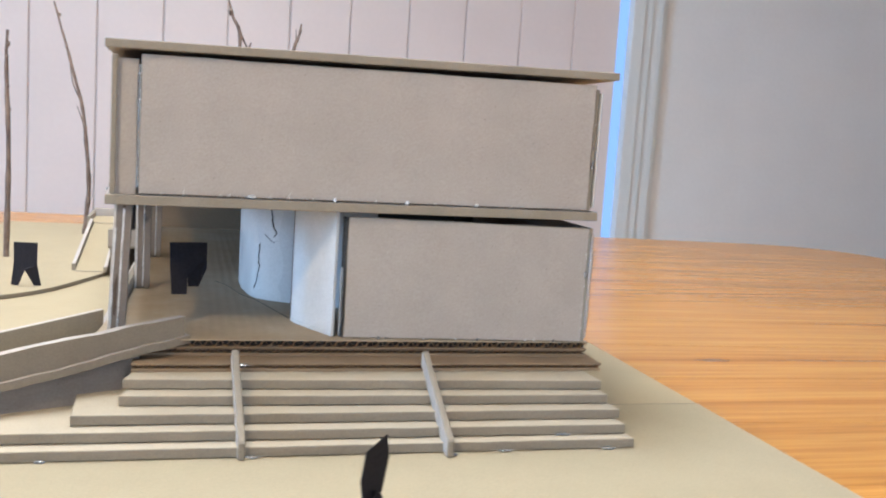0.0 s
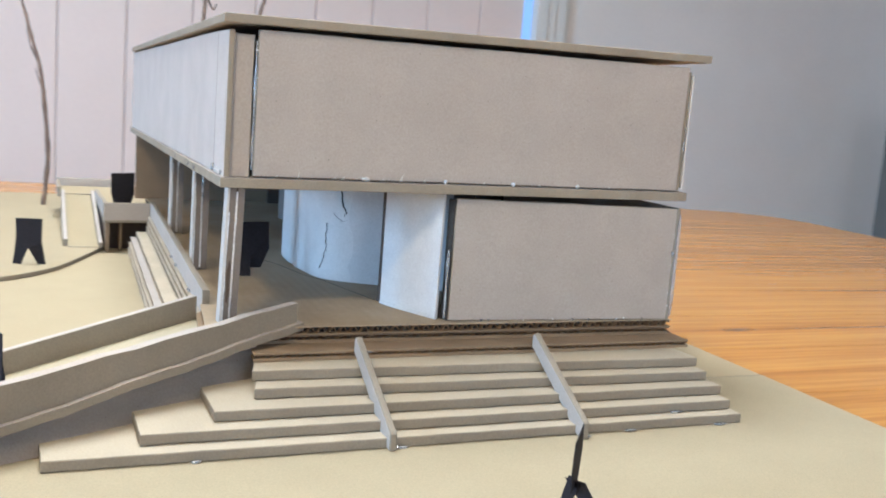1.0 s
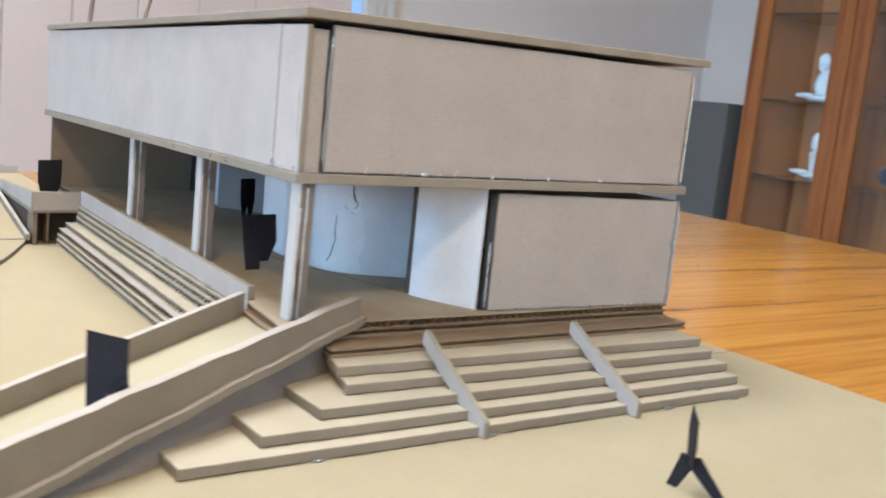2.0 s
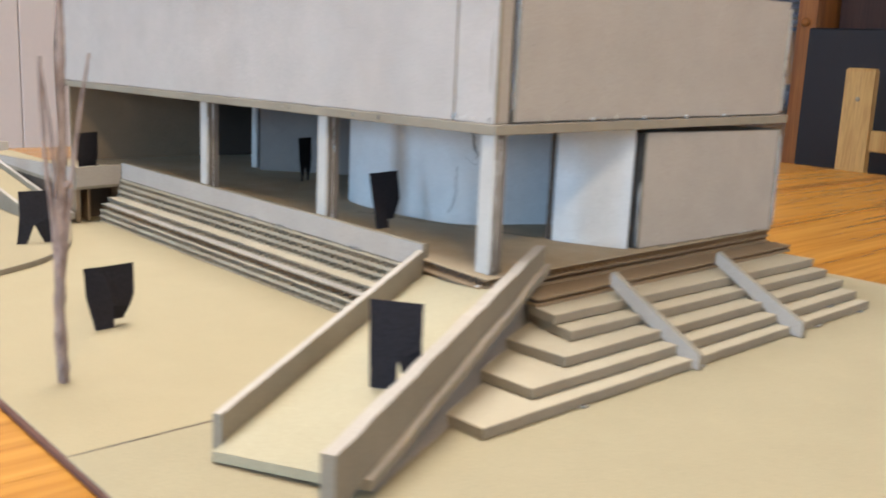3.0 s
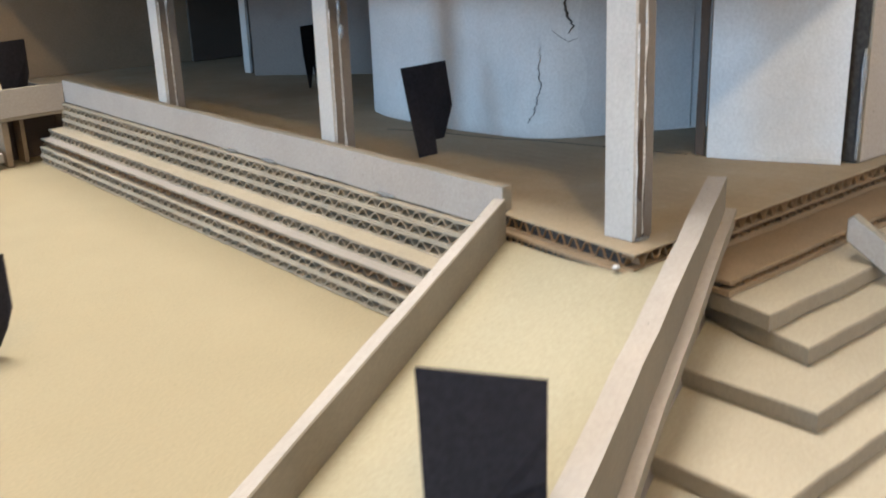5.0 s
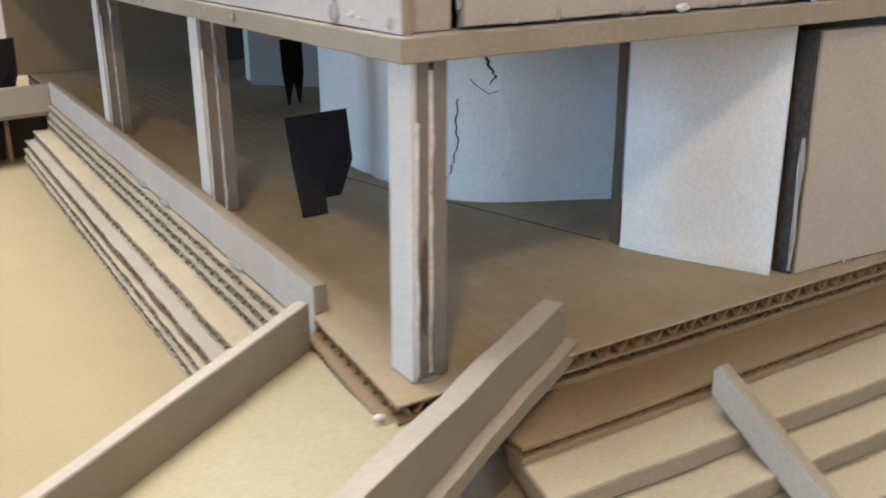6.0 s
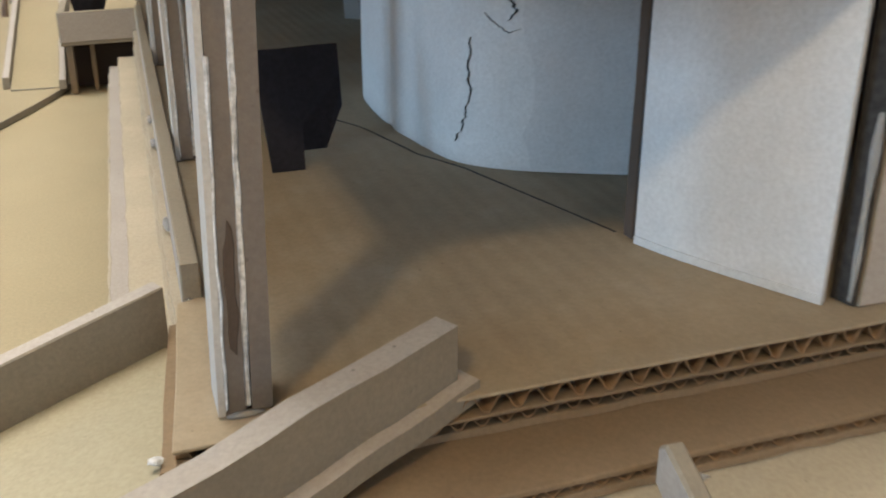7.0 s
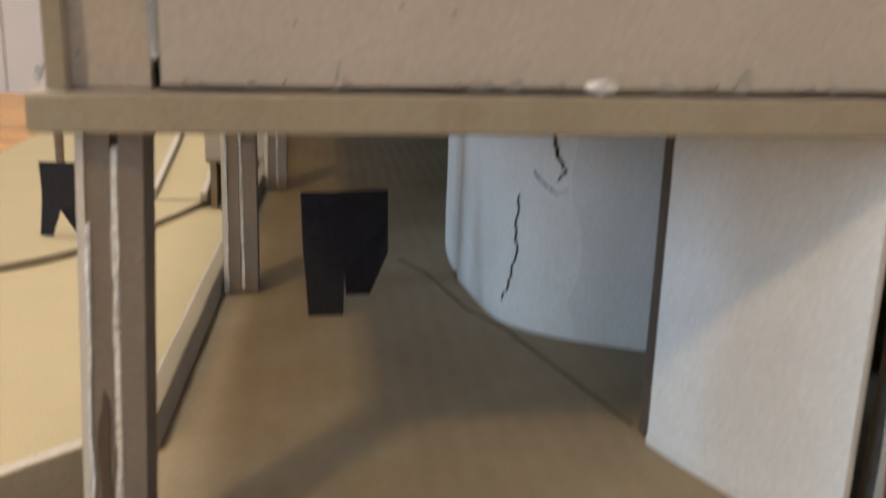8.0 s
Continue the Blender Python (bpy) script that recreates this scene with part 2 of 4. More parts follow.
def standing(ax, ay, bx, by):
    """Local frame of an upright panel: x along from a to b, y up, z out to its right-hand side."""
    d = Vector((bx - ax, by - ay, 0)).normalized()
    nrm = Vector((d.y, -d.x, 0))
    m = Matrix(((d.x, 0, nrm.x, ax), (d.y, 0, nrm.y, ay), (0, 1, nrm.z, 0), (0, 0, 0, 1)))
    return m, math.dist((ax, ay), (bx, by))


def panel(ax, ay, bx, by, z0, z1, thick, z0b=None, z1b=None, jit=0.0002, bm=None):
    """An upright board from a to b whose outer face is on that line; its far end may have other heights."""
    m, n = standing(ax, ay, bx, by)
    poly = [(0, z0), (n, z0 if z0b is None else z0b), (n, z1 if z1b is None else z1b), (0, z1)]
    return prism(poly, -thick, 0, m, bm, 0.02, jit)


def smooth_path(pts, per=6):
    out = []
    for i in range(len(pts) - 1):
        p0, p1, p2, p3 = (Vector(pts[max(0, min(len(pts) - 1, i + k))]) for k in (-1, 0, 1, 2))
        for k in range(per):
            t = k / per
            out.append(0.5 * ((2 * p1) + (p2 - p0) * t + (2 * p0 - 5 * p1 + 4 * p2 - p3) * t * t + (3 * p1 - p0 - 3 * p2 + p3) * t ** 3))
    return out + [Vector(pts[-1])]


def sheet(path, z0, z1, thick, rows=1, wob=0.0, bm=None):
    """A bent upright sheet along a plan path, thick to its left."""
    bm = bm or bmesh.new()
    n = len(path)
    cols = []
    for i, p in enumerate(path):
        d = (path[min(n - 1, i + 1)] - path[max(0, i - 1)]).normalized()
        nv = Vector((-d.y, d.x))
        a0, a1 = zat(z0, p.x, p.y), zat(z1, p.x, p.y)
        front, back = [], []
        for k in range(rows + 1):
            z = a0 + (a1 - a0) * k / rows
            w = wob * noise.noise(Vector((p.x * 60, p.y * 60, z * 60)))
            front.append(bm.verts.new((p.x + nv.x * w, p.y + nv.y * w, z)))
            back.append(bm.verts.new((p.x + nv.x * (w + thick), p.y + nv.y * (w + thick), z)))
        cols.append((front, back))
    for (f0, b0), (f1, b1) in zip(cols, cols[1:]):
        for k in range(rows):
            bm.faces.new((f0[k], f1[k], f1[k + 1], f0[k + 1]))
            bm.faces.new((b1[k], b0[k], b0[k + 1], b1[k + 1]))
        bm.faces.new((f0[0], b0[0], b1[0], f1[0]))
        bm.faces.new((f0[-1], f1[-1], b1[-1], b0[-1]))
    for f, b in (cols[0], cols[-1]):
        for k in range(rows):
            bm.faces.new((f[k], f[k + 1], b[k + 1], b[k]))
    return bm


def tube(pts, radii, bm=None, sides=8, rough=0.0):
    bm = bm or bmesh.new()
    rings = []
    for i, p in enumerate(pts):
        p = Vector(p)
        d = (Vector(pts[min(len(pts) - 1, i + 1)]) - Vector(pts[max(0, i - 1)])).normalized()
        a = d.orthogonal().normalized()
        b = d.cross(a)
        rings.append([bm.verts.new(p + (a * math.cos(u) + b * math.sin(u)) * radii[i] * (1 + rng.uniform(-rough, rough)))
                      for u in (2 * math.pi * k / sides for k in range(sides))])
    for lo, hi in zip(rings, rings[1:]):
        best = min(range(sides), key=lambda s: sum((lo[k].co - hi[(k + s) % sides].co).length for k in range(sides)))
        for k in range(sides):
            bm.faces.new((lo[k], lo[(k + 1) % sides], hi[(k + 1 + best) % sides], hi[(k + best) % sides]))
    bm.faces.new(rings[0][::-1])
    bm.faces.new(rings[-1])
    return bm


def blob(at, rx, ry, rz, bm=None, rough=0.15, sub=2):
    bm = bm or bmesh.new()
    made = bmesh.ops.create_icosphere(bm, subdivisions=sub, radius=1.0)["verts"]
    for v in made:
        k = 1 + rough * noise.noise(v.co * 1.7 + Vector(at) * 300)
        v.co = Vector((at[0] + v.co.x * rx * k, at[1] + v.co.y * ry * k, at[2] + v.co.z * rz * k))
    return bm


def fluting(a, b, depth_dir, depth, z0, z1, pitch=0.0063, thick=0.00035, bm=None, wob=0.0001):
    """The wave of a corrugated sheet whose cut edge runs from a to b."""
    bm = bm or bmesh.new()
    a, b, n = Vector(a), Vector(b), Vector(depth_dir).normalized() * depth
    d = b - a
    count = max(8, int(d.length / pitch * 8))
    mid, amp = (z0 + z1) / 2, (z1 - z0 - thick) / 2
    ph = rng.uniform(0, 6)
    cols = []
    for i in range(count + 1):
        p = a + d * (i / count)
        s = math.sin(2 * math.pi * d.length * i / count / pitch + ph)
        z = mid + amp * max(-1, min(1, 1.25 * s)) + rng.uniform(-wob, wob)
        z = max(z0 + thick / 2, min(z1 - thick / 2, z))
        cols.append([bm.verts.new((p.x + n.x * k, p.y + n.y * k, z + t)) for k, t in ((0, -thick / 2), (0, thick / 2), (1, thick / 2), (1, -thick / 2))])
    for l, r in zip(cols, cols[1:]):
        for k in range(4):
            bm.faces.new((l[k], r[k], r[(k + 1) % 4], l[(k + 1) % 4]))
    return bm


# ---- the room ----
T0 = -0.004          # table top
FLOOR_Z = -0.744
CEIL_Z = 1.66
X0, X1, Y0, Y1 = -4.6, 3.72, -2.6, 2.95


def structure(name, bm, mat, label, parent=None):
    return tagged(part(name, bm, mat, parent), label, name.split("_")[0], kind="structure")


structure("floor", box(X0 - 0.1, X1 + 0.1, Y0 - 0.1, Y1 + 0.1, FLOOR_Z - 0.1, FLOOR_Z), FLOOR, "brown wooden floorboards of the room under the table")
structure("ceiling", box(X0 - 0.1, X1 + 0.1, Y0 - 0.1, Y1 + 0.1, CEIL_Z, CEIL_Z + 0.1), CEILING, "plain off-white painted ceiling above the room")
south = thing("wall_south", (0, Y0, FLOOR_Z), "plain off-white wall with an added window opening behind the table", "wall", kind="structure")
SX0, SX1, SZ0, SZ1 = -0.26, 0.96, 0.10, 1.34
for x0, x1, z0, z1 in ((X0, SX0, FLOOR_Z, CEIL_Z), (SX1, X1, FLOOR_Z, CEIL_Z), (SX0, SX1, FLOOR_Z, SZ0), (SX0, SX1, SZ1, CEIL_Z)):
    part("wall_piece", box(x0, x1, Y0 - 0.1, Y0, z0, z1), WALL, south)
# unseen window, added to house the south fill
swin = thing("window_2", (0.35, Y0, SZ0), "unseen white framed window added around the south fill light", "window", kind="structure")
for x0, x1, z0, z1 in ((SX0, SX0 + 0.045, SZ0, SZ1), (SX1 - 0.045, SX1, SZ0, SZ1), (SX0 + 0.045, SX1 - 0.045, SZ0, SZ0 + 0.045), (SX0 + 0.045, SX1 - 0.045, SZ1 - 0.045, SZ1)):
    part("window_frame", box(x0, x1, Y0 - 0.09, Y0 - 0.045, z0, z1), TRIM, swin)
part("pane", box(SX0 + 0.045, SX1 - 0.045, Y0 - 0.072, Y0 - 0.066, SZ0 + 0.045, SZ1 - 0.045, c=0.0005), GLASS, swin).visible_shadow = False
structure("wall_east", box(X1, X1 + 0.1, Y0 - 0.1, Y1 + 0.1, FLOOR_Z, CEIL_Z), WALL, "plain off-white wall behind the glazed cabinet")
west = thing("wall_west", (X0, 0, FLOOR_Z), "off-white wall with a wide window opening", "wall", kind="structure")
WY0, WY1, WZ0, WZ1 = -1.12, 0.02, 0.14, 1.42
for y0, y1, z0, z1 in ((Y0, WY0, FLOOR_Z, CEIL_Z), (WY1, Y1, FLOOR_Z, CEIL_Z), (WY0, WY1, FLOOR_Z, WZ0), (WY0, WY1, WZ1, CEIL_Z)):
    part("wall_piece", box(X0 - 0.1, X0, y0, y1, z0, z1), WALL, west)
win = thing("window_1", (X0, -0.55, WZ0), "tall white framed window letting in cool daylight", "window", kind="structure")
part("window_sill", box(X0 - 0.1, X0 + 0.06, WY0 - 0.03, WY1 + 0.03, WZ0 - 0.03, WZ0), TRIM, win)
for y0, y1, z0, z1 in ((WY0, WY0 + 0.045, WZ0, WZ1), (WY1 - 0.045, WY1, WZ0, WZ1), (WY0 + 0.045, WY1 - 0.045, WZ0, WZ0 + 0.045), (WY0 + 0.045, WY1 - 0.045, WZ1 - 0.045, WZ1)):
    part("window_frame", box(X0 - 0.09, X0 - 0.045, y0, y1, z0, z1), TRIM, win)
part("pane", box(X0 - 0.072, X0 - 0.066, WY0 + 0.045, WY1 - 0.045, WZ0 + 0.045, WZ1 - 0.045, c=0.0005), GLASS, win).visible_shadow = False

# back wall: vertical blinds built as upright boards, a white window casing, then smooth plaster
north = thing("wall_north", (0, Y1, FLOOR_Z), "rose-white vertical blinds beside smooth off-white plaster", "wall", kind="structure")
PITCH, CASE = 0.2155, 1.757
x = CASE - 0.114
first = 0.029
while x > X0:
    lo = max(X0, x - PITCH + first)
    m = Matrix(((1, 0, 0, 0), (0, 0, -1, Y1 + 0.02), (0, 1, 0, 0), (0, 0, 0, 1)))
    bm = prism(rect(lo + 0.0012, x - 0.0012, FLOOR_Z, CEIL_Z), 0.0, 0.02, m, None, 9, 0, 0.004)
    part("board", bm, PANEL, north)
    x, first = lo, 0.0
part("backing", box(X0, CASE - 0.114, Y1 + 0.02, Y1 + 0.1, FLOOR_Z, CEIL_Z), WALL, north)
part("plaster", box(CASE, X1, Y1, Y1 + 0.1, FLOOR_Z, CEIL_Z), WALL, north)
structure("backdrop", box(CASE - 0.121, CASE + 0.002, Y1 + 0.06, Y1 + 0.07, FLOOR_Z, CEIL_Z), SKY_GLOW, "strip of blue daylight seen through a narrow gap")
casing = thing("door_casing", (CASE, Y1, FLOOR_Z), "white gloss moulded window casing between blinds and plaster", "trim", kind="structure")
for x0, x1, d in ((CASE - 0.078, CASE - 0.03, 0.05), (CASE - 0.03, CASE + 0.007, 0.042), (CASE + 0.007, CASE + 0.057, 0.034), (CASE + 0.057, CASE + 0.078, 0.022)):
    part("moulding", box(x0, x1 - 0.0015, Y1 - d, Y1 - 0.002, FLOOR_Z, CEIL_Z, c=0.004), TRIM, casing)

# ---- the table ----
table = thing("dining_table", (0.2, 0.35, FLOOR_Z), "large oiled pine table with rounded corners and long grain", "table")
TX0, TX1, TY0, TY1, RC = -1.05, 1.245, -0.62, 1.05, 0.17
turn = Matrix.Translation((1.19, 0.6, 0)) @ pose(0, 0, 0, 0, 0, -2.6) @ Matrix.Translation((-1.19, -0.6, 0))


def table_edge(y):
    """How far the rounded ends are drawn in at y."""
    for edge in (TY0, TY1):
        d = abs(y - edge)
        if d < RC:
            return RC - math.sqrt(max(0.0, RC * RC - (RC - d) ** 2))
    return 0.0


ROWS_N = 15
step_y = (TY1 - TY0) / ROWS_N
for i in range(ROWS_N):
    ya, yb = TY0 + i * step_y, TY0 + (i + 1) * step_y
    ys = [ya + (yb - ya) * k / 6 for k in range(7)]
    poly = [(TX0 + table_edge(y), y) for y in reversed(ys)] + [(TX1 - table_edge(y), y) for y in ys]
    part("plank", prism(poly, T0 - 0.028, T0, turn, None, 9, 0, 0.0006), PINE, table)
for x0, x1, y0, y1 in ((TX0 + 0.12, TX1 - 0.12, TY0 + 0.12, TY0 + 0.145), (TX0 + 0.12, TX1 - 0.12, TY1 - 0.145, TY1 - 0.12),
                       (TX0 + 0.12, TX0 + 0.145, TY0 + 0.145, TY1 - 0.145), (TX1 - 0.145, TX1 - 0.12, TY0 + 0.145, TY1 - 0.145)):
    part("apron", prism(rect(x0, x1, y0, y1), T0 - 0.12, T0 - 0.028, turn, None, 9, 0, 0.002), PINE, table)
for x in (TX0 + 0.19, TX1 - 0.19):
    for y in (TY0 + 0.19, TY1 - 0.19):
        part("leg", prism(rect(x - 0.04, x + 0.04, y - 0.04, y + 0.04), FLOOR_Z, T0 - 0.028, turn, None, 9, 0, 0.006), PINE, table)

# ---- the model: base ----
base = thing("model_base_board", (0.07, 0.3, T0), "pale card-covered base board of the model lying on the table", "model base")
part("board", prism([(-0.2265, 0.0022), (0.3800, 0.0022), (0.3800, 0.912), (-0.2050, 0.912)], T0 + 0.0033, 0.0, None, None, 0.05, 0.0003), BOARD_TOP, base)
part("board", prism([(-0.2350, -0.330), (0.3805, -0.330), (0.3805, 0.0009), (-0.2270, 0.0009)], T0 + 0.0033, 0.0002, None, None, 0.05, 0.0003), BASE_FRONT, base)
part("backing", prism([(-0.2358, -0.3308), (0.3813, -0.3308), (0.3813, 0.9128), (-0.2058, 0.9128)], T0, T0 + 0.0032, None, None, 0.02, 0.0003, 0.0006), BASE_EDGE, base, "dark brown edge of the base board")

isl = [(-0.2185, 0.272), (-0.2050, 0.277), (-0.1580, 0.302), (-0.1100, 0.331), (-0.0800, 0.364), (-0.0640, 0.395), (-0.0420, 0.450), (-0.0300, 0.486)]
isl = [tuple(v) for v in smooth_path(isl, 5)] + [(-0.030, 0.905), (-0.2040, 0.905)]
island = tagged(part("raised_pavement", prism(isl, 0.0003, 0.0042, None, None, 0.012, 0.0001), BOARD_TOP), "pale card terrace sheet with a curved front edge, glued on the base", "model terrace")

# ---- terrace deck of stacked corrugated board ----
deck = thing("terrace_deck", (0.14, 0.28, 0.0), "terrace deck of stacked brown corrugated cardboard", "model terrace")
SK = 0.024


def side_x(x, y):
    return x + SK * y


def deck_poly(x0, yf, yfr, xr=0.2935, yb=0.575):
    skew = 0.0035 if x0 < 0 else 0.0
    return [(side_x(x0, yf) - skew, yf), (xr, yfr), (xr, yb), (side_x(0.0030, yb), yb), (side_x(0.0030, 0.0535), 0.0535), (side_x(x0, 0.052) + 0.001, 0.052)]


for k, (z0, z1, x0, yf, yfr) in enumerate(((0.0282, 0.0330, -0.0030, -0.0215, -0.0195), (0.0330, 0.0380, -0.0046, -0.0036, -0.0030), (0.0380, 0.0430, -0.0022, -0.0056, -0.0044))):
    xl = 0.018 if k == 0 else x0
    xr = 0.2975 if k == 0 else 0.2940
    lay = deck_poly(xl, yf, yfr, xr)
    t_top, t_low = (0.0007, 0.0006) if k == 2 else (0.0013, 0.0017)
    part("liner", prism(lay, z1 - t_top, z1, None, None, 0.012, 0.00022, 0.0002), DECK if k == 2 else KRAFT, deck)
    part("liner", prism(lay, z0, z0 + t_low, None, None, 0.006, 0.0004, 0.00015), KRAFT, deck)
    fl = fluting((xl - (0.0030 if k else -0.0015), yf + 0.0006), (xr - 0.0006, yfr + 0.0006), (0, 1), 0.0045, z0 + t_low, z1 - t_top, 0.0063 if k == 2 else 0.0047)
    part("fluting", fl, FLUTE, deck, "wavy corrugated fluting")
    core = deck_poly(xl + 0.0012, yf + 0.0046, yfr + 0.0046, xr - 0.0006)
    if k:
        fl = fluting((x0 - 0.0032, -0.003), (side_x(x0, 0.0515) + 0.0012, 0.0515), (1, 0), 0.003, z0 + 0.0006, z1 - 0.0007, 0.0058)
        part("fluting", fl, FLUTE, deck)
    # near-black block close behind the fluting, for the shade in its channels
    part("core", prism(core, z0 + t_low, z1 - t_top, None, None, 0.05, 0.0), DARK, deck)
part("underlay", prism(deck_poly(0.006, 0.0, 0.0, 0.285), 0.0008, 0.0282, None, None, 0.05, 0), KRAFT, deck)

# long side steps of layered card under the parapet
side = thing("side_steps", (-0.01, 0.26, 0.0), "long low steps of layered corrugated cardboard along the terrace", "model steps")
levels = ((-0.0200, 0.0004, 0.0052), (-0.0194, 0.0052, 0.0104), (-0.0182, 0.0104, 0.0156), (-0.0126, 0.0156, 0.0208),
          (-0.0032, 0.0208, 0.0260), (-0.0028, 0.0260, 0.0312), (-0.0020, 0.0312, 0.0362))
for i, (x0, z0, z1) in enumerate(levels):
    ya, yb = 0.052, 0.470
    poly = [(side_x(x0, ya), ya), (0.008, ya), (0.016, yb), (side_x(x0, yb), yb)]
    part("liner", prism(poly, z1 - 0.0011, z1, None, None, 0.006, 0.00035, 0.00015), (CUT, CUT, BOARD, CREAM, CUT, CUT, CUT)[i], side)
    if i != 2:
        part("liner", prism(poly, z0, z0 + 0.0007, None, None, 0.006, 0.00035, 0.00012), CUT, side)
    core = [(side_x(x0, ya) + 0.0055, ya), (0.008, ya), (0.016, yb), (side_x(x0, yb) + 0.0055, yb)]
    # near-black block that gives the flute channels their shade
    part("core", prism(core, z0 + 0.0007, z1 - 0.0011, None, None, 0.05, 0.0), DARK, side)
    wave = fluting((side_x(x0, ya) + 0.0003 + 0.0008 * (i == 2), ya), (side_x(x0, yb) + 0.0003 + 0.0008 * (i == 2), yb), (1, 0), 0.0054, z0 + 0.0007, z1 - 0.0011, 0.0070 + 0.0006 * (i % 3), 0.0008, None, 0.00025)
    part("fluting", wave, FLUTE if i == 2 else FLUTE_PALE, side)

parapet = thing("terrace_parapet", (0.004, 0.26, 0.036), "pale card parapet strip standing along the terrace edge", "model parapet")
part("strip", panel(0.0115, 0.468, 0.0012, 0.0535, 0.0367, 0.0512, 0.0042, 0.0367, 0.0512), BOARD, parapet)
part("joint", panel(0.0118, 0.467, 0.0016, 0.0545, 0.0362, 0.0368, 0.0036), DARK, parapet, "dark open joint below the strip")
for y in (0.118, 0.205, 0.24):
    part("glue_bead", blob((side_x(0.0, y) - 0.0006, y, 0.0375), 0.0012, 0.006, 0.0009), GLUE, parapet, "dried clear glue")
part("glue_bead", blob((0.0025, 0.0532, 0.0405), 0.0016, 0.0016, 0.003), GLUE, parapet, "dried clear glue")

# ---- front ramp ----
RU, RV, RO = Vector((-0.906, -0.423)), Vector((0.423, -0.906)), Vector((0.0, 0.054))
RM = Matrix(((RU.x, RV.x, 0, RO.x), (RU.y, RV.y, 0, RO.y), (0, 0, 1, 0), (0, 0, 0, 1)))
SL = 0.158
U_END = 0.207


def ramp_z(off):
    return lambda u, v: max(0.0006, off - SL * u)


ramp = thing("entrance_ramp", (-0.08, -0.02, 0.0), "pale card entrance ramp with low side walls", "model ramp")


def ramp_floor_z(u, v):
    """The ramp is slightly twisted: level with the deck along its right edge, a little below it on the left."""
    a = 0.0360 - 0.148 * u
    b = 0.0382 - 0.180 * max(0.0, u - 0.030)
    f = min(1.0, max(0.0, (v - 0.004) / 0.046))
    return max(0.0028, a + (b - a) * f)


def draped(u0, u1, v0, v1, nu, nv, z, thick, low_z=None):
    """A bent sheet over the ramp's plan."""
    bm = bmesh.new()
    top, low = [], []
    for i in range(nu + 1):
        a, b = [], []
        for k in range(nv + 1):
            u, v = u0 + (u1 - u0) * i / nu, v0 + (v1 - v0) * k / nv
            zz = z(u, v)
            a.append(bm.verts.new(RM @ Vector((u, v, zz))))
            b.append(bm.verts.new(RM @ Vector((u, v, max(0.0004, low_z(u, v) if low_z else zz - thick)))))
        top.append(a)
        low.append(b)
    for i in range(nu):
        for k in range(nv):
            bm.faces.new((top[i][k], top[i + 1][k], top[i + 1][k + 1], top[i][k + 1]))
            bm.faces.new((low[i][k], low[i][k + 1], low[i + 1][k + 1], low[i + 1][k]))
    for i in range(nu):
        for k in (0, nv):
            bm.faces.new((top[i][k], top[i + 1][k], low[i + 1][k], low[i][k])).material_index = 1
    for k in range(nv):
        for i in (0, nu):
            bm.faces.new((top[i][k], top[i][k + 1], low[i][k + 1], low[i][k])).material_index = 1
    return bm


def wall_top(u, v):
    return 0.0533 - 0.124 * u + 0.0003 * math.sin(u * 140) + 0.0002 * math.sin(u * 530 + v * 900)


part("ramp_floor", draped(0.006, U_END, 0.004, 0.0635, 24, 8, ramp_floor_z, 0.0042), RAMP, ramp)


def ledge_z(u, v):
    return max(0.005, 0.0448 - 0.166 * (u + 0.018) + 0.0004 * math.sin(u * 95) + 0.0002 * math.sin(u * 310))


part("floor_edge", draped(-0.0200, U_END, 0.0640, 0.0722, 40, 1, ledge_z, 0.0044), BOARD, ramp, "uneven grey board edge under the wall")
part("side_wall", prism([(0.0050, 0.0), (U_END - 0.006, 0.0), (U_END - 0.006, 0.0042), (0.0050, 0.0042)], lambda u, v: 0.0004, ramp_z(0.0498), RM), BOARD, ramp)
part("side_wall", draped(-0.0175, U_END + 0.022, 0.0632, 0.0690, 30, 1, wall_top, 0, lambda u, v: ledge_z(u, v) - 0.001), BOARD, ramp)
bm = bmesh.new()
rows = []
for i in range(25):
    u = 0.008 + (U_END - 0.006 - 0.008) * i / 24
    zt = max(0.003, ledge_z(u, 0.07) - 0.0042)
    rows.append([bm.verts.new(RM @ Vector((u, 0.0668 + 0.0042 * (1 - f) ** 2 + 0.0005 * math.sin(u * 60 + f * 2), 0.0003 + (zt - 0.0003) * f))) for f in (k / 6 for k in range(7))])
for a, b in zip(rows, rows[1:]):
    for k in range(6):
        bm.faces.new((a[k], b[k], b[k + 1], a[k + 1]))
bmesh.ops.solidify(bm, geom=list(bm.faces), thickness=0.0018)
part("skirt", bm, BOARD, ramp, "warped grey card skirt under the ramp")
part("glue_bead", blob((-0.0085, -0.0015, 0.0392), 0.0013, 0.0009, 0.0006, None, 0.5), WHITE_GLUE, ramp, "crumb of dried white glue")
part("glue_bead", blob((-0.0040, 0.0500, 0.0400), 0.0010, 0.0012, 0.0022), GLUE, ramp, "dried clear glue")

# ---- front steps ----
stairs = thing("entrance_steps", (0.12, -0.05, 0.0), "broad entrance steps of stacked grey board with two handrails", "model steps")
fronts = (((-0.0860, -0.0850), (0.2920, -0.0830)), ((-0.0440, -0.0745), (0.2900, -0.0745)), ((-0.0090, -0.0640), (0.2910, -0.0640)),
          ((0.0150, -0.0490), (0.2880, -0.0530)), ((0.0160, -0.0365), (0.2880, -0.0425)))
